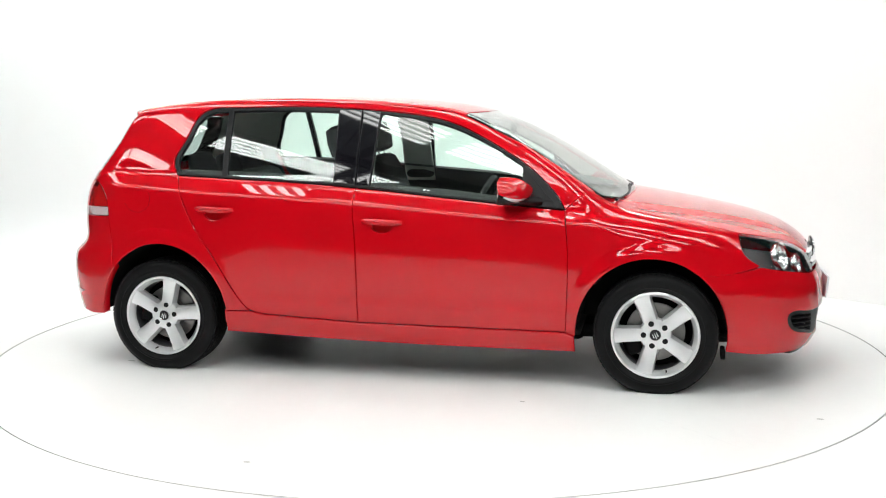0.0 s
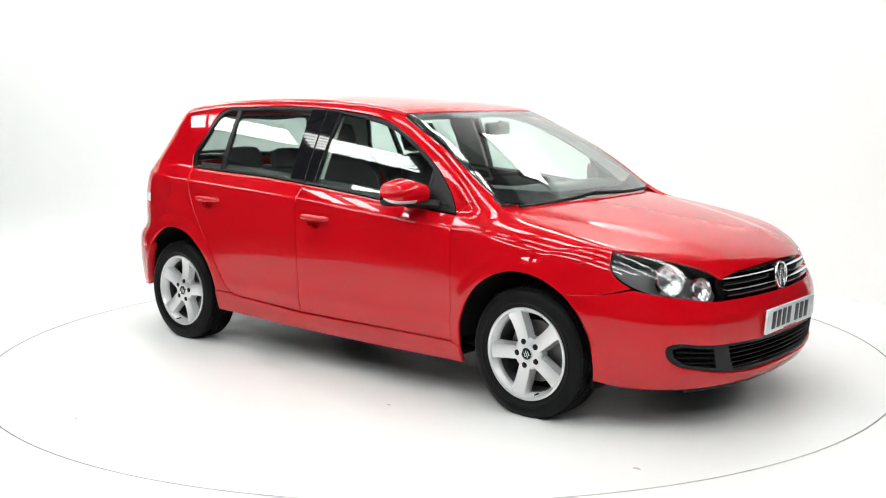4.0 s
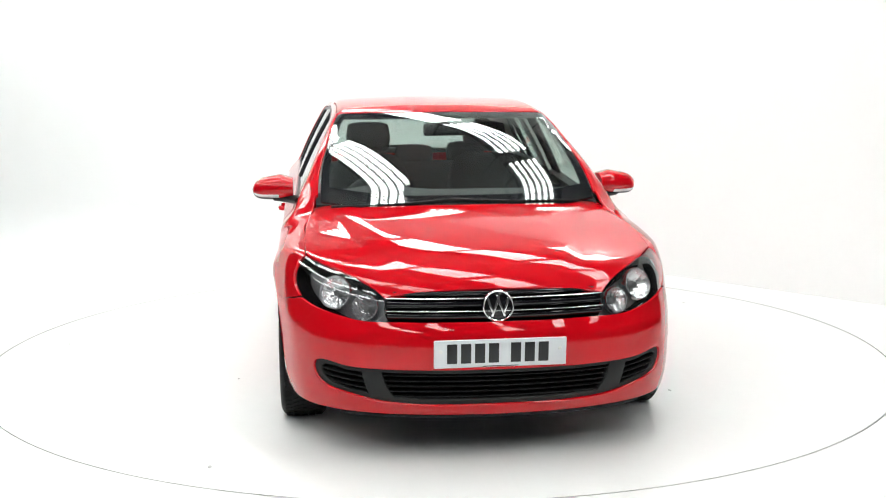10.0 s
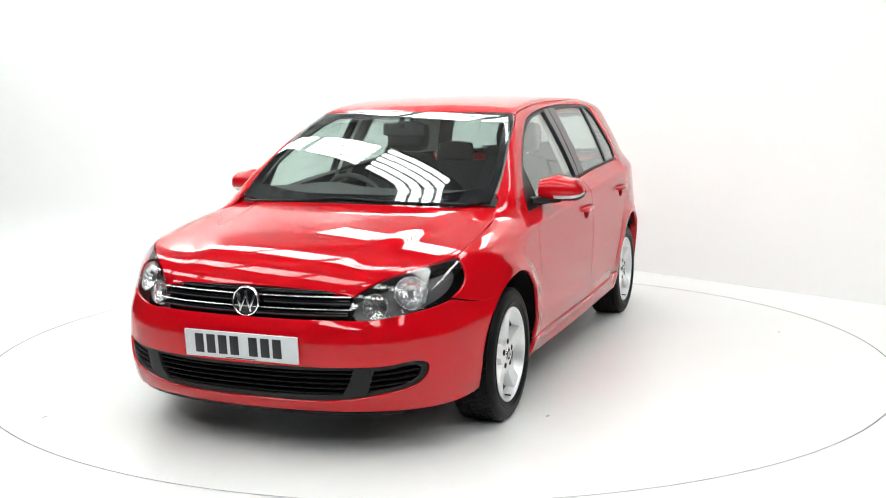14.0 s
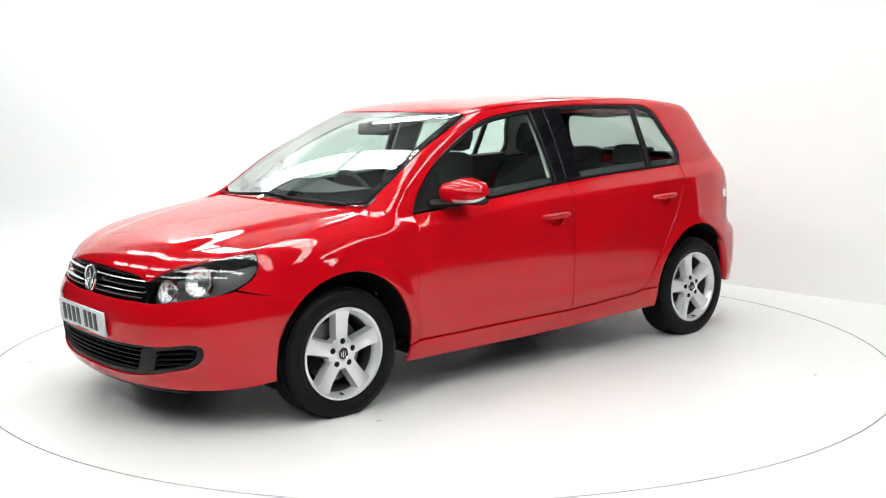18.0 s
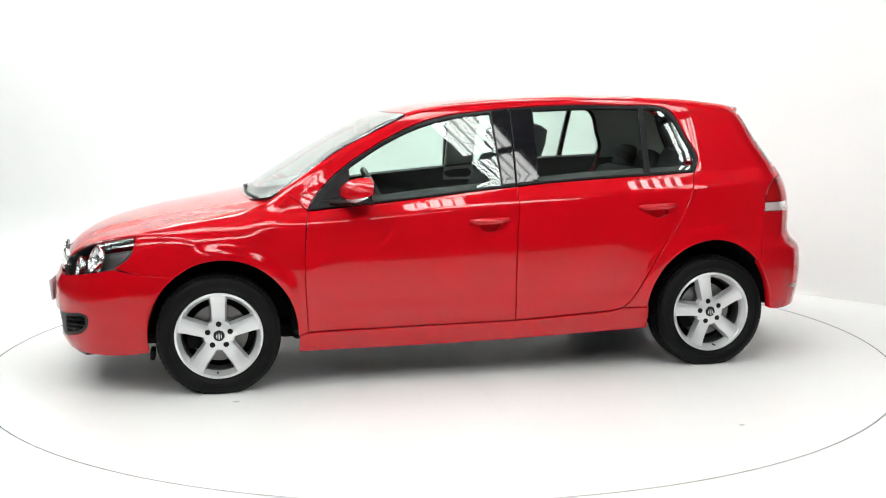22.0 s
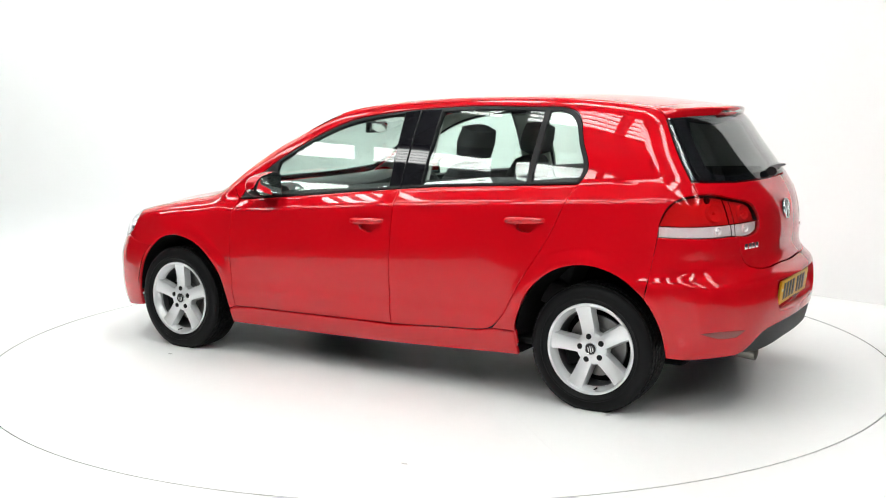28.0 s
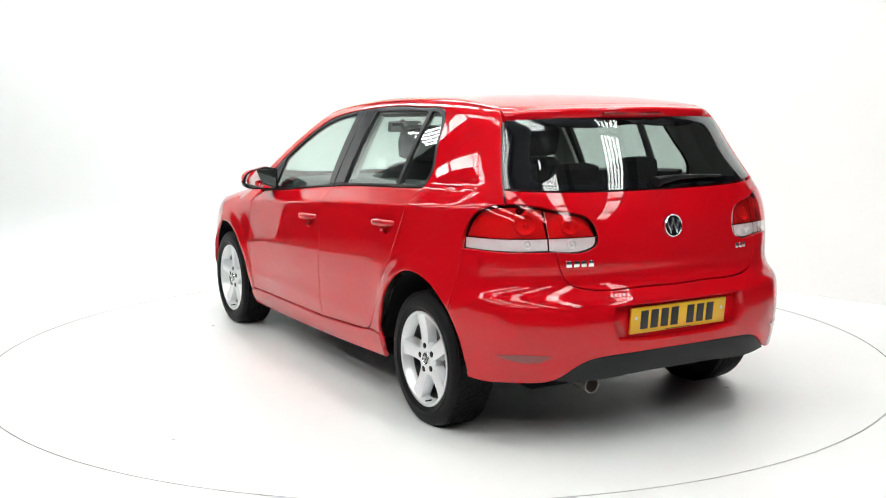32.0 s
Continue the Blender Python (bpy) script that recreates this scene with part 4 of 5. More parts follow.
def build_wheel():
    wheel = new("wheel")
    # tyre: carcass, raised sidewall band and tread blocks; the outer face is +y
    half = 0.1025
    prof = [(0.212, -half + 0.03), (0.222, -half + 0.008), (0.250, -half), (0.275, -half + 0.004), (0.290, -half + 0.013), (TYRE_R - 0.007, -half + 0.026), (TYRE_R - 0.005, -0.03), (TYRE_R - 0.004, 0.0),
            (TYRE_R - 0.005, 0.03), (TYRE_R - 0.007, half - 0.026), (0.290, half - 0.013), (0.275, half - 0.004), (0.262, half), (0.245, half - 0.001), (0.243, half + 0.001), (0.236, half + 0.001), (0.234, half - 0.002),
            (0.224, half - 0.006), (0.212, half - 0.012), (0.206, half - 0.03)]
    tyre = part("tyre", lathe(prof, 72), RUBBER, wheel, "black rubber tyre", sharp=40)
    bm = bmesh.new()
    for row, (y0, y1) in enumerate(((-0.080, -0.052), (-0.047, -0.020), (-0.015, 0.015), (0.020, 0.047), (0.052, 0.080))):
        count = 64
        for k in range(count):
            a0 = 2 * math.pi * (k + 0.06 + 0.25 * (row % 2)) / count
            a1 = a0 + 2 * math.pi * 0.86 / count
            drop = 0.005 if row in (0, 4) else 0.0
            r1 = TYRE_R - 0.001 - drop * 0.4
            slant = 0.012 if row in (1, 3) else 0.006
            vs = [bm.verts.new((r * math.cos(a + (slant / 0.3 if y == y1 else 0)), y, r * math.sin(a + (slant / 0.3 if y == y1 else 0)))) for r in (TYRE_R - 0.012, r1) for a in (a0, a1) for y in (y0, y1)]
            for q in ((4, 5, 7, 6), (0, 4, 6, 2), (1, 3, 7, 5), (0, 1, 5, 4), (2, 6, 7, 3)):
                bm.faces.new([vs[i] for i in q])
    bmesh.ops.recalc_face_normals(bm, faces=bm.faces[:])
    part("tread", bm, RUBBER, tyre, smooth=False)
    # rim
    rim = part("rim", lathe([(0.190, 0.050), (0.197, 0.072), (0.208, 0.083), (0.2125, 0.090), (0.2125, 0.094), (0.207, 0.096), (0.200, 0.0935), (0.197, 0.086),
                             (0.190, 0.072), (0.184, 0.062), (0.182, 0.046)], 72), ALLOY, wheel, "silver five-spoke alloy rim", sharp=30)
    # barrel coloured dark for the shade behind the spokes
    part("barrel", lathe([(0.205, -0.09), (0.205, -0.08), (0.190, -0.07), (0.184, 0.02), (0.183, 0.047), (0.180, 0.046), (0.178, 0.0), (0.180, -0.06), (0.195, -0.085)], 60), ALLOY_DARK, rim, "inner barrel of the rim, shade behind the spokes put into its colour")
    # spokes: flat-faced, widening to the rim, with sloped flanks
    for k in range(5):
        bm = bmesh.new()
        rows = []
        for s in np.linspace(0, 1, 9):
            r = 0.035 + 0.162 * s
            w = 0.0285 + 0.006 * s + 0.004 * step01(0.75, 1, s)
            y = 0.080 - 0.014 * math.sin(math.pi * min(1, s * 1.05)) * 0.5 + 0.004 * s
            bulge = 0.0015
            sec = [(-w - 0.010, y - 0.040), (-w - 0.002, y - 0.008), (-w, y - 0.001), (-w + 0.004, y + 0.0005), (0, y + bulge), (w - 0.004, y + 0.0005), (w, y - 0.001), (w + 0.002, y - 0.008), (w + 0.010, y - 0.040)]
            rows.append([bm.verts.new((px, py, r)) for px, py in sec])
        for u, v in zip(rows, rows[1:]):
            for i in range(8):
                bm.faces.new((u[i], u[i + 1], v[i + 1], v[i]))
            bm.faces.new((u[8], u[0], v[0], v[8]))
        bm.faces.new(rows[0][::-1])
        bm.faces.new(rows[-1])
        bmesh.ops.recalc_face_normals(bm, faces=bm.faces[:])
        bm.transform(Matrix.Rotation(2 * math.pi * k / 5, 4, "Y"))
        part("spoke", bm, ALLOY, rim, sharp=28)
    hub = part("hub", lathe([(0.0, 0.030), (0.078, 0.030), (0.080, 0.055), (0.074, 0.071), (0.060, 0.0785), (0.036, 0.081), (0.033, 0.080), (0.0, 0.080)], 60), ALLOY, rim, sharp=35)
    for k in range(5):
        a = 2 * math.pi * k / 5
        bm = lathe([(0.0, 0.0805), (0.0085, 0.0805), (0.0100, 0.0795), (0.0130, 0.0790), (0.0140, 0.0775), (0.0140, 0.073)], 16)
        bm.transform(Matrix.Translation((0.056 * math.sin(a), 0.0015, 0.056 * math.cos(a))))
        part("wheel_bolt", bm, BLACK_TRIM, rim, "dark capped wheel bolt")
    part("centre_cap", lathe([(0.0, 0.0835), (0.024, 0.0830), (0.0285, 0.0815), (0.030, 0.078)], 32), GREY_TRIM, rim, "dark centre cap with a silver emblem")
    part("cap_ring", lathe([(0.0255, 0.083), (0.0270, 0.0850), (0.0290, 0.0850), (0.0305, 0.082)], 32), CHROME, rim)
    bm = bmesh.new()
    for x0, x1, z in ((-0.013, -0.008, 0.013), (-0.0025, 0.0025, 0.019), (0.008, 0.013, 0.013)):
        box(bm, x0, x1, 0.083, 0.0852, -z, z, 0.0006)
    part("cap_emblem", bm, CHROME, rim)
    bm = bmesh.new()
    cylinder(bm, 0.004, 0.003, 0.03, pose(0.012, 0.083, -0.186, -90, 0, 0), 10)
    part("valve", bm, BLACK_TRIM, rim)
    # brake behind the spokes
    part("brake_disc", lathe([(0.0, 0.012), (0.085, 0.012), (0.088, 0.002), (0.142, 0.002), (0.143, -0.010), (0.0, -0.010)], 48), STEEL, wheel, "machined brake disc")
    bm = bmesh.new()
    box(bm, 0.085, 0.155, -0.035, 0.035, -0.07, 0.07, 0.012)
    part("caliper", bm, CAVITY, wheel)
    part("back_plate", lathe([(0.0, -0.045), (0.178, -0.045), (0.179, -0.055), (0.0, -0.056)], 40), CAVITY, wheel)
    wheel.parent = car
    return wheel


def place_wheels():
    first = build_wheel()
    spots = ((1.29, 0.7665, 0, 0), (-1.29, 0.752, 0, -12), (1.29, -0.7665, 180, -21), (-1.29, -0.752, 180, 12))
    for k, (x, y, turn, roll) in enumerate(spots):
        m = pose(x, y, HUB_Z, 0, 0, turn) @ Matrix.Rotation(radians(-roll), 4, "Y")
        if k == 0:
            first.matrix_basis = m
        else:
            copy_thing(first, m)
    # liners of the wheel housings, and the underbody
    for k, (cx, cz, rx, rz) in enumerate(ARCHES):
        for sgn in (1, -1):
            bm = bmesh.new()
            rows = []
            for a in np.linspace(3, 177, 33):
                c, s = math.cos(radians(a)), math.sin(radians(a))
                lip = min(0.868 - 0.028 * k, float(side_w(cx + (rx + 0.007) * c, cz + (rz + 0.007) * s)) - 0.014)
                rows.append([bm.verts.new((cx + (rx + g) * c, sgn * y, cz + (rz + g) * s)) for y, g in ((0.50, -0.01), (0.78, -0.002), (lip, 0.007))] + [bm.verts.new((cx + 0.02 * c, sgn * 0.50, cz + 0.02 * s))])
            for u, v in zip(rows, rows[1:]):
                bm.faces.new((u[0], v[0], v[1], u[1]))
                bm.faces.new((u[1], v[1], v[2], u[2]))
                bm.faces.new((u[3], v[3], v[0], u[0]))
            part("wheel_housing", bm, CAVITY, car, "black wheel housing liner")
    bm = bmesh.new()
    for x0, x1, w, z0, z1 in ((-1.90, -1.60, 0.50, 0.29, 0.36), (-1.62, 0.92, 0.50, 0.17, 0.24), (0.85, 1.70, 0.48, 0.18, 0.26), (1.60, 1.98, 0.50, 0.205, 0.25), (-0.90, 0.87, 0.80, 0.20, 0.25)):
        box(bm, x0, x1, -w, w, z0, z1, 0.03)
    part("underbody", bm, CAVITY, car, "dark underbody tray")


place_wheels()


# ---- small outside parts of the car ----
def plate(name, at, mat, label):
    """A number plate with plain dark bars, facing its local +x."""
    base = bmesh.new()
    box(base, -0.012, 0.0, -0.26, 0.26, -0.0555, 0.0555, 0.003, at)
    ob = part(name, base, mat, car, label)
    y = -0.21
    for k in range(7):
        y += 0.032 if k == 4 else 0.0
        bm = bmesh.new()
        box(bm, 0.0, 0.0012, y, y + 0.040, -0.0375, 0.0415, 0.0004, at)
        part("dark_bar", bm, INK, ob)
        y += 0.0545
    for sgn in (-1, 1):
        bm = bmesh.new()
        cylinder(bm, 0.0075, 0.006, 0.004, at @ pose(0.001, sgn * 0.234, 0.012, 0, 90, 0), 14)
        part("plate_screw", bm, FIXTURE, ob)
    bm = bmesh.new()
    box(bm, 0.0, 0.001, -0.07, 0.07, -0.0525, -0.0495, 0.0, at)
    part("dark_bar", bm, GREY_TRIM, ob)
    return ob


def emblem(at, r, label):
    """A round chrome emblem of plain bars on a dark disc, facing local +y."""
    bm = lathe([(0.0, -0.008), (r, -0.008), (r + 0.001, 0.0), (r * 0.96, 0.0025), (0.0, 0.0035)], 48)
    bm.transform(at)
    ob = part("emblem", bm, BLACK_GLOSS, car, label)
    bm = lathe([(r * 0.87, 0.002), (r * 0.89, 0.007), (r * 0.94, 0.009), (r * 0.99, 0.007), (r * 1.01, 0.001)], 48)
    bm.transform(at)
    part("ring", bm, CHROME, ob)
    for x, tall, lean in ((-0.50, 0.52, -20), (-0.17, 0.70, 20), (0.17, 0.70, -20), (0.50, 0.52, 20)):
        bm = bmesh.new()
        box(bm, -r * 0.075, r * 0.075, 0.002, 0.008, -tall * r, tall * r, 0.0012, at @ pose(x * r, 0, 0, 0, lean, 0))
        part("emblem_bar", bm, CHROME, ob)
    return ob


def door_mirror(sgn):
    n_u, n_v = 21, 30
    rows = []
    for u in np.linspace(0, 1, n_u):
        y = 0.806 + 0.208 * u
        end = math.sqrt(max(0.0, 1 - max(0.0, (u - 0.72) / 0.28) ** 2)) * 0.97 + 0.03
        up = (0.070 - 0.022 * max(0, u - 0.35) / 0.65 - 0.018 * max(0, 0.3 - u) / 0.3) * end
        down = (0.066 - 0.014 * u) * (0.35 + 0.65 * end)
        d = (0.118 - 0.040 * u ** 2) * (0.25 + 0.75 * end)
        row = []
        for a in np.linspace(-100, 100, n_v):
            c, s = math.cos(radians(a)), math.sin(radians(a))
            h = up if s > 0 else down
            row.append(Vector((0.555 + (1 - u) * 0.012 + d * math.copysign(abs(c) ** 0.8, c), sgn * y, 0.980 - 0.006 * u + h * math.copysign(abs(s) ** 0.85, s))))
        rows.append(row)

    def piece(name, v0, v1, mat, label, parent, grow=0.0, u0=0, u1=n_u):
        bm = bmesh.new()
        g = [[bm.verts.new(p + Vector((grow, sgn * grow * 0.3, 0))) for p in row[v0:v1 + 1]] for row in rows[u0:u1]]
        for a, b in zip(g, g[1:]):
            for k in range(len(a) - 1):
                bm.faces.new((a[k], a[k + 1], b[k + 1], b[k]))
        for r in (g[0], g[-1]):
            if len(r) > 2:
                bm.faces.new(r)
        bmesh.ops.recalc_face_normals(bm, faces=bm.faces[:])
        return part(name, bm, mat, parent, label, sharp=50)
    shell = piece("door_mirror", 11, n_v - 1, RED, "door mirror with a red cap and black foot", car)
    piece("mirror_foot", 0, 8, BLACK_TRIM, "black lower housing", shell)
    piece("indicator", 8, 11, LAMP_WHITE, "clear indicator strip", shell, 0.0008, 7, n_u)
    piece("cap_lip", 8, 11, RED, "", shell, 0.0, 0, 8)
    # frame and glass at the back
    back = [row[0] for row in rows] + [row[-1] for row in reversed(rows)]
    bm = bmesh.new()
    bm.faces.new([bm.verts.new(p + Vector((0.002, 0, 0))) for p in back])
    part("mirror_frame", bm, BLACK_TRIM, shell, smooth=False)
    mid = sum(back, Vector()) / len(back)
    bm = bmesh.new()
    bm.faces.new([bm.verts.new(mid + (p - mid) * 0.88 + Vector((-0.004, 0, 0))) for p in back])
    part("mirror_glass", bm, MIRROR, shell, smooth=False)
    bm = sweep([(0.71, sgn * 0.765, 0.922), (0.665, sgn * 0.80, 0.924), (0.63, sgn * 0.84, 0.927), (0.61, sgn * 0.90, 0.930)], [0.040, 0.036, 0.034, 0.028], 12, 0.62)
    part("mirror_arm", bm, BLACK_TRIM, shell, "black mirror arm")
    bm = bmesh.new()
    box(bm, 0.63, 0.80, sgn * 0.765 - 0.02, sgn * 0.765 + 0.02, 0.897, 0.935, 0.012, None)
    part("mirror_base", bm, BLACK_TRIM, shell)


def outside_parts():
    plate("number_plate", pose(2.156, 0, 0.448, 0, 5, 0), PLATE_WHITE, "white front number plate with dark bars")
    plate("number_plate", pose(-1.992, 0, 0.518, 0, 6, 180), PLATE_YELLOW, "yellow rear number plate with dark bars")
    emblem(pose(2.098, 0, 0.623, 0, 0, -90) @ pose(0, 0, 0, 6, 0, 0), 0.062, "round chrome emblem on the radiator grille")
    emblem(pose(-1.938, 0, 0.893, 0, 0, 90) @ pose(0, 0, 0, 6, 0, 0), 0.048, "round chrome emblem on the tailgate")
    # raised chrome script, as plain bars
    for y0, count, pitch, wide, tall, z in ((0.500, 4, 0.031, 0.024, 0.026, 0.762), (-0.395, 3, 0.026, 0.019, 0.022, 0.778)):
        for k in range(count):
            y = y0 - pitch * k
            p = on_body(f_low, r_(y, z))
            n = normal_of(f_low, p[None])[0]
            bm = bmesh.new()
            turn = Matrix.Translation(p) @ Vector(n).to_track_quat("X", "Z").to_matrix().to_4x4()
            box(bm, -0.002, 0.003, -wide / 2, wide / 2, -tall / 2, tall / 2, 0.002, turn)
            part("chrome_bar", bm, CHROME, car, "raised chrome bar on the tailgate")
    for sgn in (1, -1):
        door_mirror(sgn)
    # wipers in the cowl
    for base, tip, k in (((1.128, -0.05), (1.072, 0.58), 0), ((1.082, -0.62), (1.122, 0.0), 1)):
        pts = []
        for u in np.linspace(0, 1, 9):
            x, y = base[0] + (tip[0] - base[0]) * u + 0.03 * math.sin(math.pi * u), base[1] + (tip[1] - base[1]) * u
            p = on_body(f_green, t_(x, y))
            pts.append((p[0], p[1], p[2] + 0.004))
        arm = part("wiper", sweep(pts, [0.009] + [0.0048] * 7 + [0.003], 8, 0.8), BLACK_TRIM, car, "black windscreen wiper")
        low = [(x, y, z - 0.006) for x, y, z in pts[3:]]
        part("wiper_blade", sweep(low, 0.004, 6), RUBBER, arm)
    for y in (-0.33, 0.33):
        p = on_body(f_low, t_(1.02, y))
        bm = bmesh.new()
        box(bm, -0.012, 0.012, -0.018, 0.018, -0.004, 0.006, 0.003, Matrix.Translation(on_body(f_low, t_(1.06, y))))
        part("washer_jet", bm, BLACK_TRIM, car)
    # rear wiper
    pts = []
    for y, z in ((0.04, 1.072), (0.0, 1.080), (-0.10, 1.088), (-0.22, 1.088), (-0.36, 1.082)):
        p = on_body(f_green, r_(y, z))
        pts.append((p[0] - 0.022, p[1], p[2]))
    arm = part("rear_wiper", sweep(pts, [0.026, 0.020, 0.012, 0.009, 0.006], 10, 0.9), BLACK_TRIM, car, "black rear wiper")
    part("wiper_blade", sweep([(x + 0.012, y, z - 0.004) for x, y, z in pts[1:]], 0.005, 6), RUBBER, arm)
    # exhaust
    bm = lathe([(0.0, 0.06), (0.029, 0.06), (0.030, -0.002), (0.0345, -0.003), (0.0355, 0.004), (0.0355, 0.22), (0.02, 0.25)], 28)
    bm.transform(Matrix.Translation((-1.925, 0.405, 0.258)) @ pose(0, 0, 0, 0, 0, -90) @ pose(0, 0, 0, 6, 0, 0))
    part("exhaust_pipe", bm, RUST, car, "stainless exhaust tailpipe")
    # round filler flap on the right flank
    ring = [s_(-1.408 + 0.078 * math.cos(a), 0.915 + 0.070 * math.sin(a)) for a in np.linspace(0, 2 * math.pi, 15)[:-1]]
    geo = sheet(SIDE, f_green, outline(SIDE, f_green, ring, 0.01), (), (0.02, 0.012), 0.0015, 0.006, 0.0015)
    flap = skin_object("filler_flap", geo, RED, car, "round red fuel filler flap", True)
    line = [Vector(on_body(f_green, p)) * 1.0 for p in ring]
    line = [Vector((p.x, -p.y, p.z)) for p in line]
    part("flap_seam", sweep(line + line[:1], 0.0018, 6), CAVITY, flap)
    # mud flap under the front bumper
    for sgn in (1, -1):
        bm = bmesh.new()
        box(bm, 1.60, 1.622, sgn * 0.755 - 0.055, sgn * 0.755 + 0.045, 0.172, 0.222, 0.006)
        part("air_deflector", bm, CAVITY, car, "black air deflector ahead of the wheel")


# ---- the cabin ----
def lofted(rows):
    bm = bmesh.new()
    g = [[bm.verts.new(p) for p in row] for row in rows]
    n = len(g[0])
    for a, b in zip(g, g[1:]):
        for k in range(n):
            bm.faces.new((a[k], a[(k + 1) % n], b[(k + 1) % n], b[k]))
    bm.faces.new(g[0])
    bm.faces.new(g[-1])
    bmesh.ops.recalc_face_normals(bm, faces=bm.faces[:])
    return bm


def cushion(path, widths, thick, y, n=14, power=3.0):
    """A padded slab: sections along an (x, z) path, each a rounded oblong across y."""
    rows = []
    for i, (x, z) in enumerate(path):
        a, b = path[max(i - 1, 0)], path[min(i + 1, len(path) - 1)]
        t = Vector((b[0] - a[0], 0, b[1] - a[1])).normalized()
        nrm = Vector((-t.z, 0, t.x))
        w, h = widths[i] / 2, thick[i] / 2
        row = []
        for k in range(n * 2):
            q = math.pi * k / n
            c, s = math.cos(q), math.sin(q)
            row.append(Vector((x, y, z)) + Vector((0, 1, 0)) * w * math.copysign(abs(c) ** (2 / power), c) + nrm * h * math.copysign(abs(s) ** (2 / power), s))
        rows.append(row)
    return lofted(rows)


def seat(y):
    ob = part("front_seat", cushion([(0.26, 0.50), (0.22, 0.53), (0.0, 0.51), (-0.18, 0.47), (-0.24, 0.46)], [0.40, 0.50, 0.52, 0.50, 0.44], [0.06, 0.12, 0.13, 0.12, 0.08], y), CLOTH, car, "charcoal cloth front seat")
    part("backrest", cushion([(-0.17, 0.46), (-0.22, 0.60), (-0.29, 0.80), (-0.35, 0.98), (-0.385, 1.07), (-0.395, 1.095)], [0.44, 0.50, 0.51, 0.47, 0.38, 0.28], [0.08, 0.14, 0.13, 0.11, 0.09, 0.04], y), CLOTH, ob)
    part("headrest", cushion([(-0.40, 1.115), (-0.405, 1.13), (-0.42, 1.20), (-0.44, 1.27), (-0.445, 1.285)], [0.17, 0.25, 0.27, 0.25, 0.16], [0.07, 0.125, 0.14, 0.12, 0.06], y), CLOTH, ob)
    for d in (-0.06, 0.06):
        part("headrest_post", sweep([(-0.385, y + d, 1.05), (-0.41, y + d, 1.14)], 0.006, 8), CHROME, ob)


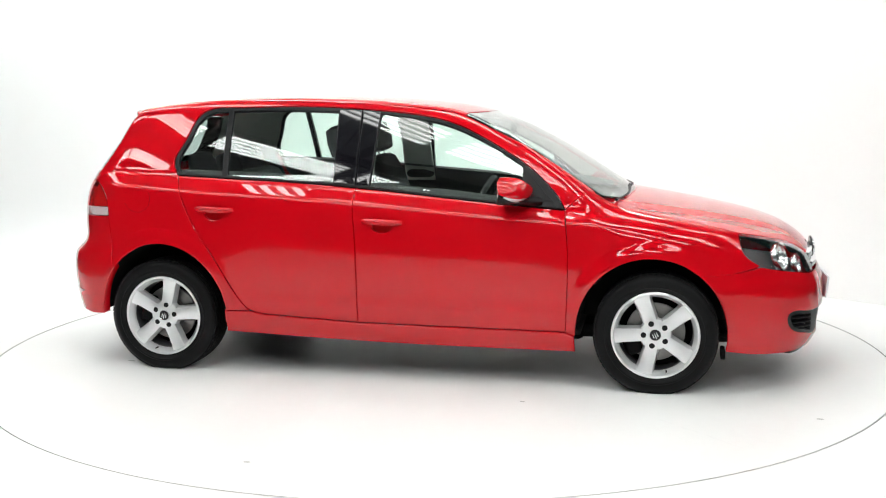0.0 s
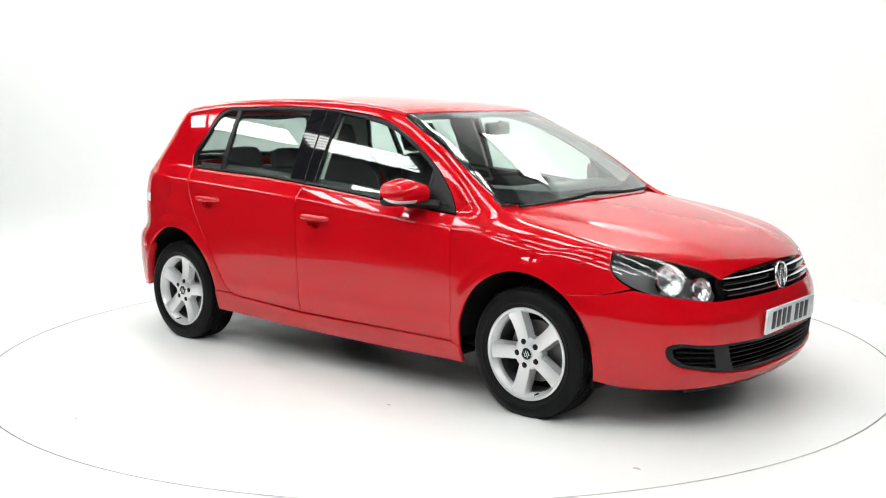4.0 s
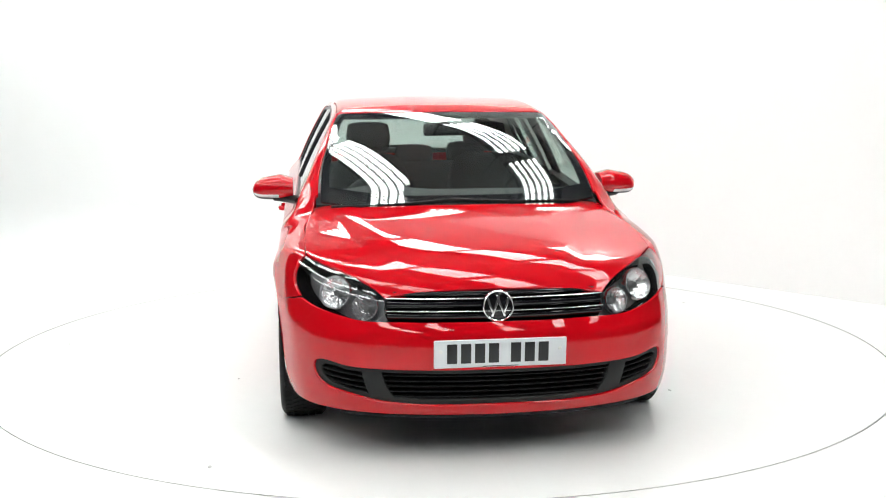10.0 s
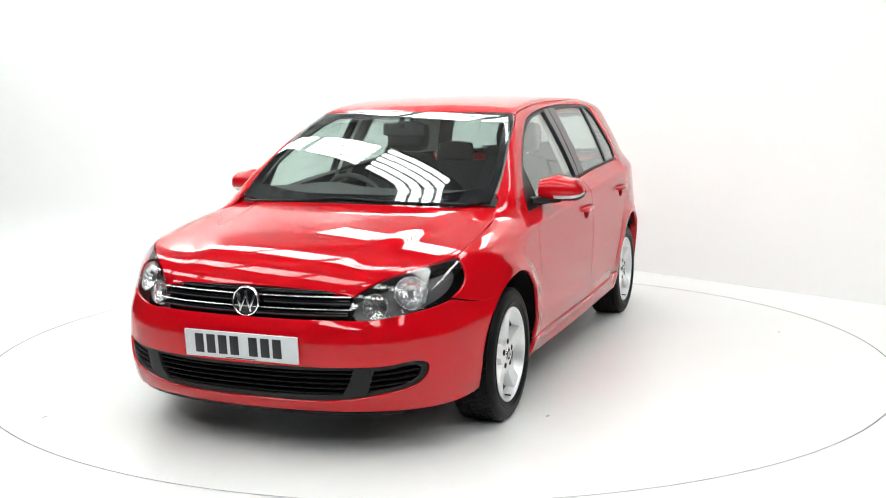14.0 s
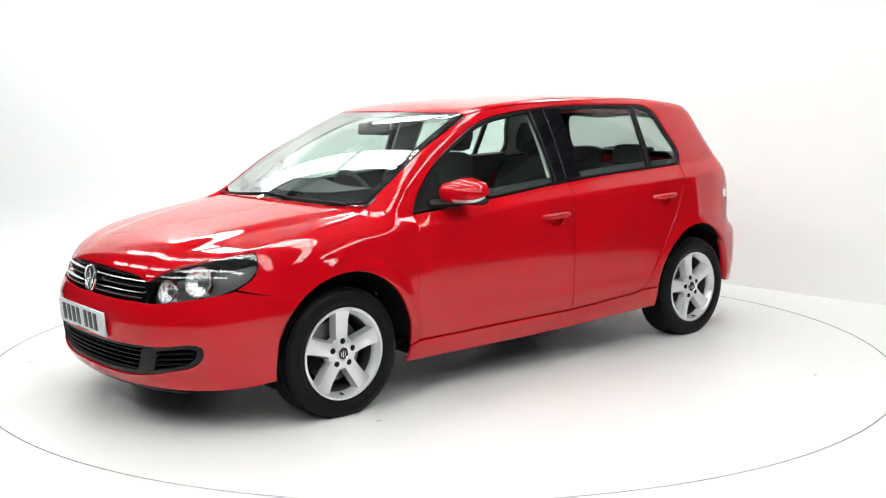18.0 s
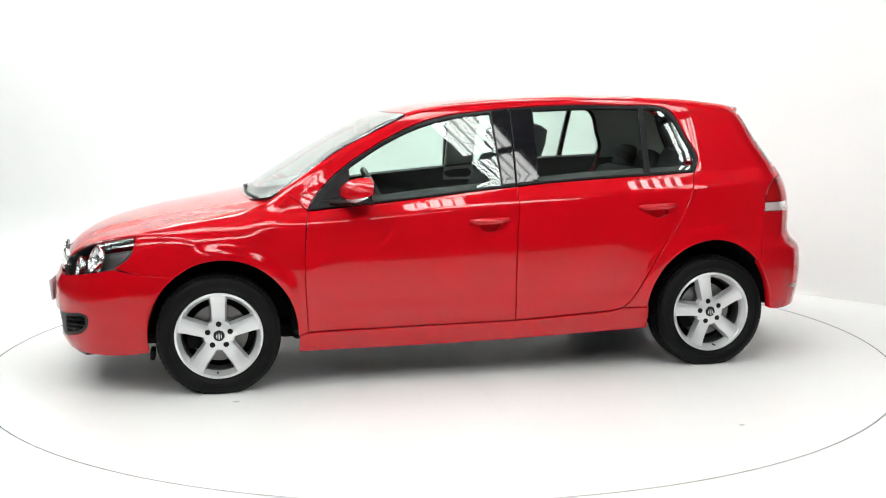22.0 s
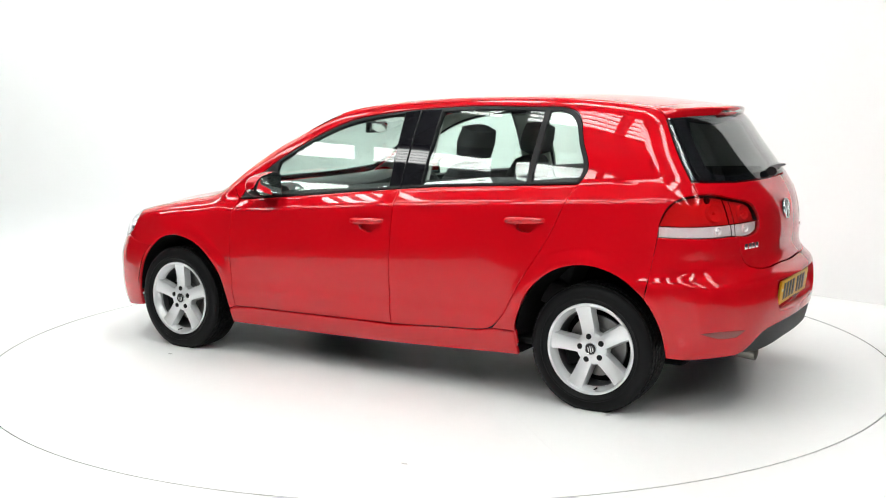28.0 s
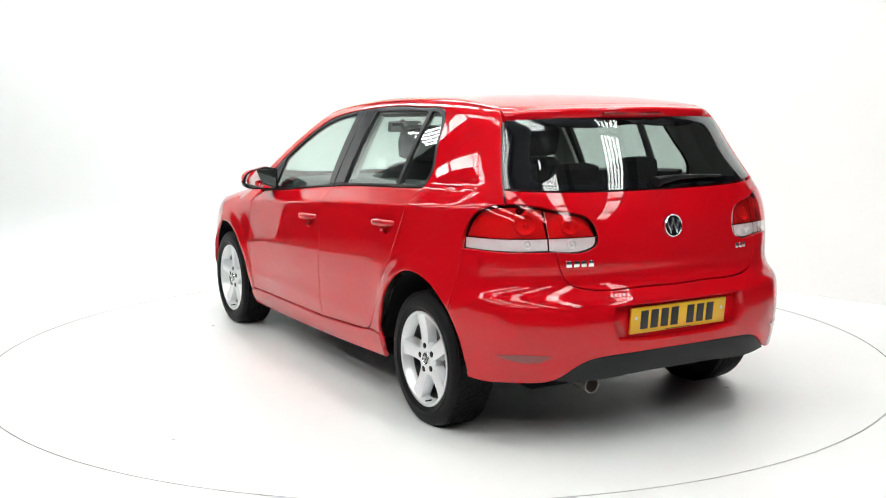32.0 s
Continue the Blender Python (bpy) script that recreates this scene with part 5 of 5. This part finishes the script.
def cabin():
    panel("headlining", TOP, f_green, sym(t_(0.30, 0), t_(0.29, 0.3), c_(t_(0.25, 0.535)), t_(-0.4, 0.53), c_(t_(-1.45, 0.52)), t_(-1.5, 0.3), t_(-1.51, 0)), LINER, car, "pale grey cloth headlining", off=-0.035, depth=0.0, grid=(0.06, 0.06))
    panel("pillar_trim", WRAP, f_green, [
        c_(s_(0.80, 0.90)), c_(t_(0.95, 0.655)), *[t_(x, y - 0.02) for x, y in SCREEN_EDGE], c_(t_(0.31, 0.54)), t_(-0.4, 0.53), c_(t_(-1.45, 0.52)), c_(r_(0.56, 1.32)), r_(0.62, 1.16), c_(r_(0.64, 1.04)),
        c_(s_(-1.60, 1.0)), c_(s_(-1.22, 1.0)), c_(s_(-1.222, 1.06)), s_(-1.226, 1.10), s_(-1.18, 1.222), s_(-1.118, 1.35), s_(-1.06, 1.375), *[s_(x, z - 0.004) for x, z in RAIL_REAR[-2::-1]],
        s_(-0.232, 1.374), *[s_(x - 0.004, z - 0.004) for x, z in RAIL_FRONT[::-1]]], LINER, car, "pale grey inner pillar trim", both=True, off=-0.028, depth=0.0, grid=(0.05, 0.03))
    panel("pillar_trim", SIDE, f_green, [c_(s_(-0.155, 1.36)), c_(s_(-0.34, 1.37)), c_(s_(-0.345, 0.95)), c_(s_(-0.15, 0.95))], LINER, car, "pale grey inner pillar trim", both=True, off=-0.045, depth=0.02, grid=(0.05, 0.04))
    panel("door_card", SIDE, f_low, [c_(s_(0.86, 0.905)), s_(0.492, 0.966), s_(-0.082, 1.020), s_(-0.65, 1.064), c_(s_(-1.19, 1.084)), s_(-1.08, 0.80), s_(-0.92, 0.56), s_(-0.84, 0.42), c_(s_(-0.78, 0.34)), c_(s_(0.85, 0.30))], DASH, car, "charcoal door trim", both=True, off=-0.045, depth=0.03, grid=(0.06, 0.05))
    panel("boot_trim", SIDE, f_low, [c_(s_(-1.2, 1.06)), c_(s_(-1.66, 1.08)), c_(s_(-1.70, 0.74)), c_(s_(-1.2, 0.74))], CARPET, car, "black boot trim", both=True, off=-0.05, depth=0.0, grid=(0.06, 0.05))
    bm = bmesh.new()
    box(bm, -1.55, 0.92, -0.72, 0.72, 0.245, 0.275, 0.01)
    part("cabin_floor", bm, CARPET, car, "black carpeted floor")
    bm = bmesh.new()
    box(bm, -1.76, -1.25, -0.66, 0.66, 0.955, 0.985, 0.012)
    part("parcel_shelf", bm, CARPET, car, "black parcel shelf behind the rear seats")
    for y in (-0.36, 0.36):
        seat(y)
    bench = part("rear_bench", cushion([(-0.62, 0.49), (-0.66, 0.53), (-0.85, 0.53), (-1.05, 0.49), (-1.12, 0.47)], [1.24, 1.34, 1.36, 1.34, 1.28], [0.06, 0.13, 0.15, 0.14, 0.08], 0, power=8), CLOTH, car, "charcoal cloth rear bench seat")
    part("bench_back", cushion([(-1.03, 0.50), (-1.08, 0.65), (-1.16, 0.84), (-1.22, 0.97), (-1.235, 1.00)], [1.20, 1.32, 1.34, 1.30, 1.2], [0.08, 0.14, 0.14, 0.11, 0.05], 0, power=8), CLOTH, bench)
    for y, h in ((-0.36, 0.0), (0.0, -0.02), (0.36, 0.0)):
        part("headrest", cushion([(-1.235, 0.995 + h), (-1.24, 1.01 + h), (-1.255, 1.07 + h), (-1.27, 1.125 + h), (-1.275, 1.135 + h)], [0.18, 0.26, 0.27, 0.24, 0.14], [0.05, 0.09, 0.09, 0.07, 0.03], y), CLOTH, bench)
    # dashboard: one rolled section across, with a hood over the dials
    rows = []
    for y in np.linspace(-0.69, 0.69, 31):
        lift = 0.030 * math.exp(-((y + 0.37) / 0.17) ** 2)
        edge = 0.04 * (abs(y) / 0.69) ** 2
        prof = [(1.03 - edge, 0.925), (0.86 - edge, 0.958 + lift * 0.2), (0.68, 0.965 + lift * 0.8), (0.60, 0.955 + lift), (0.565, 0.925 + lift), (0.57, 0.85), (0.555, 0.74), (0.60, 0.62), (0.70, 0.50), (1.03 - edge, 0.50)]
        rows.append([Vector((x, y, z)) for x, z in prof])
    dash = part("dashboard", lofted(rows), DASH, car, "charcoal dashboard under the windscreen", sharp=50)
    for y, w in ((0.02, 0.085), (-0.06, 0.0), (0.60, 0.05), (-0.60, 0.05), (0.11, 0.085)):
        if w:
            bm = bmesh.new()
            box(bm, 0.545, 0.575, y - w / 2, y + w / 2, 0.835, 0.885, 0.006)
            vent = part("air_vent", bm, BLACK_TRIM, dash)
            bm = bmesh.new()
            for z in (0.848, 0.860, 0.872):
                box(bm, 0.541, 0.547, y - w * 0.42, y + w * 0.42, z - 0.002, z + 0.002, 0.0005)
            part("vent_blade", bm, ALLOY_DARK, vent)
    bm = bmesh.new()
    box(bm, 0.53, 0.56, -0.03, 0.16, 0.70, 0.81, 0.008)
    part("radio", bm, BLACK_GLOSS, dash)
    bm = bmesh.new()
    box(bm, -0.15, 0.62, -0.11, 0.11, 0.28, 0.52, 0.03)
    part("centre_console", bm, DASH, car)
    # steering wheel on the right-hand side
    at = pose(0.34, -0.36, 0.845, 0, -64, 0)
    ring = [at @ Vector((0.182 * math.cos(a), 0.182 * math.sin(a), 0)) for a in np.linspace(0, 2 * math.pi, 49)]
    steer = part("steering_wheel", sweep(ring, 0.0155, 10), DASH, car, "black steering wheel")
    bm = bmesh.new()
    box(bm, -0.06, 0.07, -0.075, 0.075, -0.03, 0.012, 0.02, at)
    part("boss", bm, DASH, steer)
    for a in (90, 270, 180):
        bm = bmesh.new()
        box(bm, 0.05, 0.178, -0.020, 0.020, -0.012, 0.004, 0.005, at @ pose(0, 0, 0, 0, 0, a))
        part("wheel_spoke", bm, ALLOY_DARK, steer)
    part("column", sweep([at @ Vector((0, 0, -0.02)), at @ Vector((0, 0, -0.25))], 0.045, 12), DASH, steer)
    # inside mirror
    bm = bmesh.new()
    box(bm, -0.018, 0.014, -0.118, 0.118, -0.033, 0.033, 0.014, pose(0.475, 0.0, 1.265, 0, -8, 8), 3)
    glass = part("inside_mirror", bm, BLACK_TRIM, car, "black inside mirror hung from the windscreen")
    part("mirror_stalk", sweep([(0.485, 0, 1.28), (0.50, 0, 1.305)], 0.014, 10), BLACK_TRIM, glass)
    bm = bmesh.new()
    box(bm, -0.0195, -0.017, -0.108, 0.108, -0.026, 0.026, 0.0005, pose(0.475, 0.0, 1.265, 0, -8, 8))
    part("mirror_glass", bm, MIRROR, glass)


outside_parts()
cabin()


# ---- the turntable ----
def build_table():
    table = new("turntable")
    bm = bmesh.new()
    cylinder(bm, 0.58, 0.58, 0.02, pose(0, 0, -0.01), 72)
    part("hub_plate", bm, DISC_WHITE, table, "white round centre plate")
    wedges, n = 8, 24
    for k in range(wedges):
        bm = bmesh.new()
        rows = []
        for r in (0.5803, 1.2, 1.9, TABLE_R - 0.004):
            cut = 0.00012 / r
            angles = np.linspace(2 * math.pi * k / wedges + cut, 2 * math.pi * (k + 1) / wedges - cut, n)
            rows.append([(r * math.cos(a), r * math.sin(a)) for a in angles])
        top = [[bm.verts.new((x, y, 0)) for x, y in row] for row in rows]
        for p, q in zip(top, top[1:]):
            for i in range(n - 1):
                bm.faces.new((p[i], q[i], q[i + 1], p[i + 1]))
        rim = top[0][::-1] + [row[0] for row in top[1:-1]] + top[-1] + [row[-1] for row in top[-2:0:-1]]
        low = [bm.verts.new((v.co.x, v.co.y, -0.010)) for v in rim]
        for i in range(len(rim)):
            j = (i + 1) % len(rim)
            bm.faces.new((rim[i], low[i], low[j], rim[j]))
        bmesh.ops.recalc_face_normals(bm, faces=bm.faces[:])
        part("deck_panel", bm, DISC_WHITE, table, smooth=False)
    for r, a, size in ((1.55, 40, 0.012), (2.1, 118, 0.010), (1.75, 205, 0.014), (2.2, 262, 0.010), (1.3, 300, 0.009), (2.3, 330, 0.012)):
        bm = bmesh.new()
        cylinder(bm, size, size * 0.7, 0.0012, pose(r * math.cos(radians(a)), r * math.sin(radians(a)), 0.0006) @ Matrix.Diagonal((1.6, 0.7, 1, 1)), 7)
        part("scuff", bm, MARK, table, "small grey scuff on the white deck")
    return tagged(table, "round white painted turntable flush with the floor", "turntable")


table = build_table()


def heading(t):
    return -12.088 - 7.13 * t + float(natural([(0, -0.36), (5.33, 0.05), (10.67, 0.27), (16, 0.29), (21.33, 0.13), (26.67, -0.07), (32, -0.31)])(t))


def motions():
    rows = [(t, pose(0, 0, 0, 0, 0, heading(t))) for t in range(0, 33, 2)]
    walk(table, rows)
    walk(car, [(t, m @ pose(-0.031, -0.017, 0)) for t, m in rows])


motions()
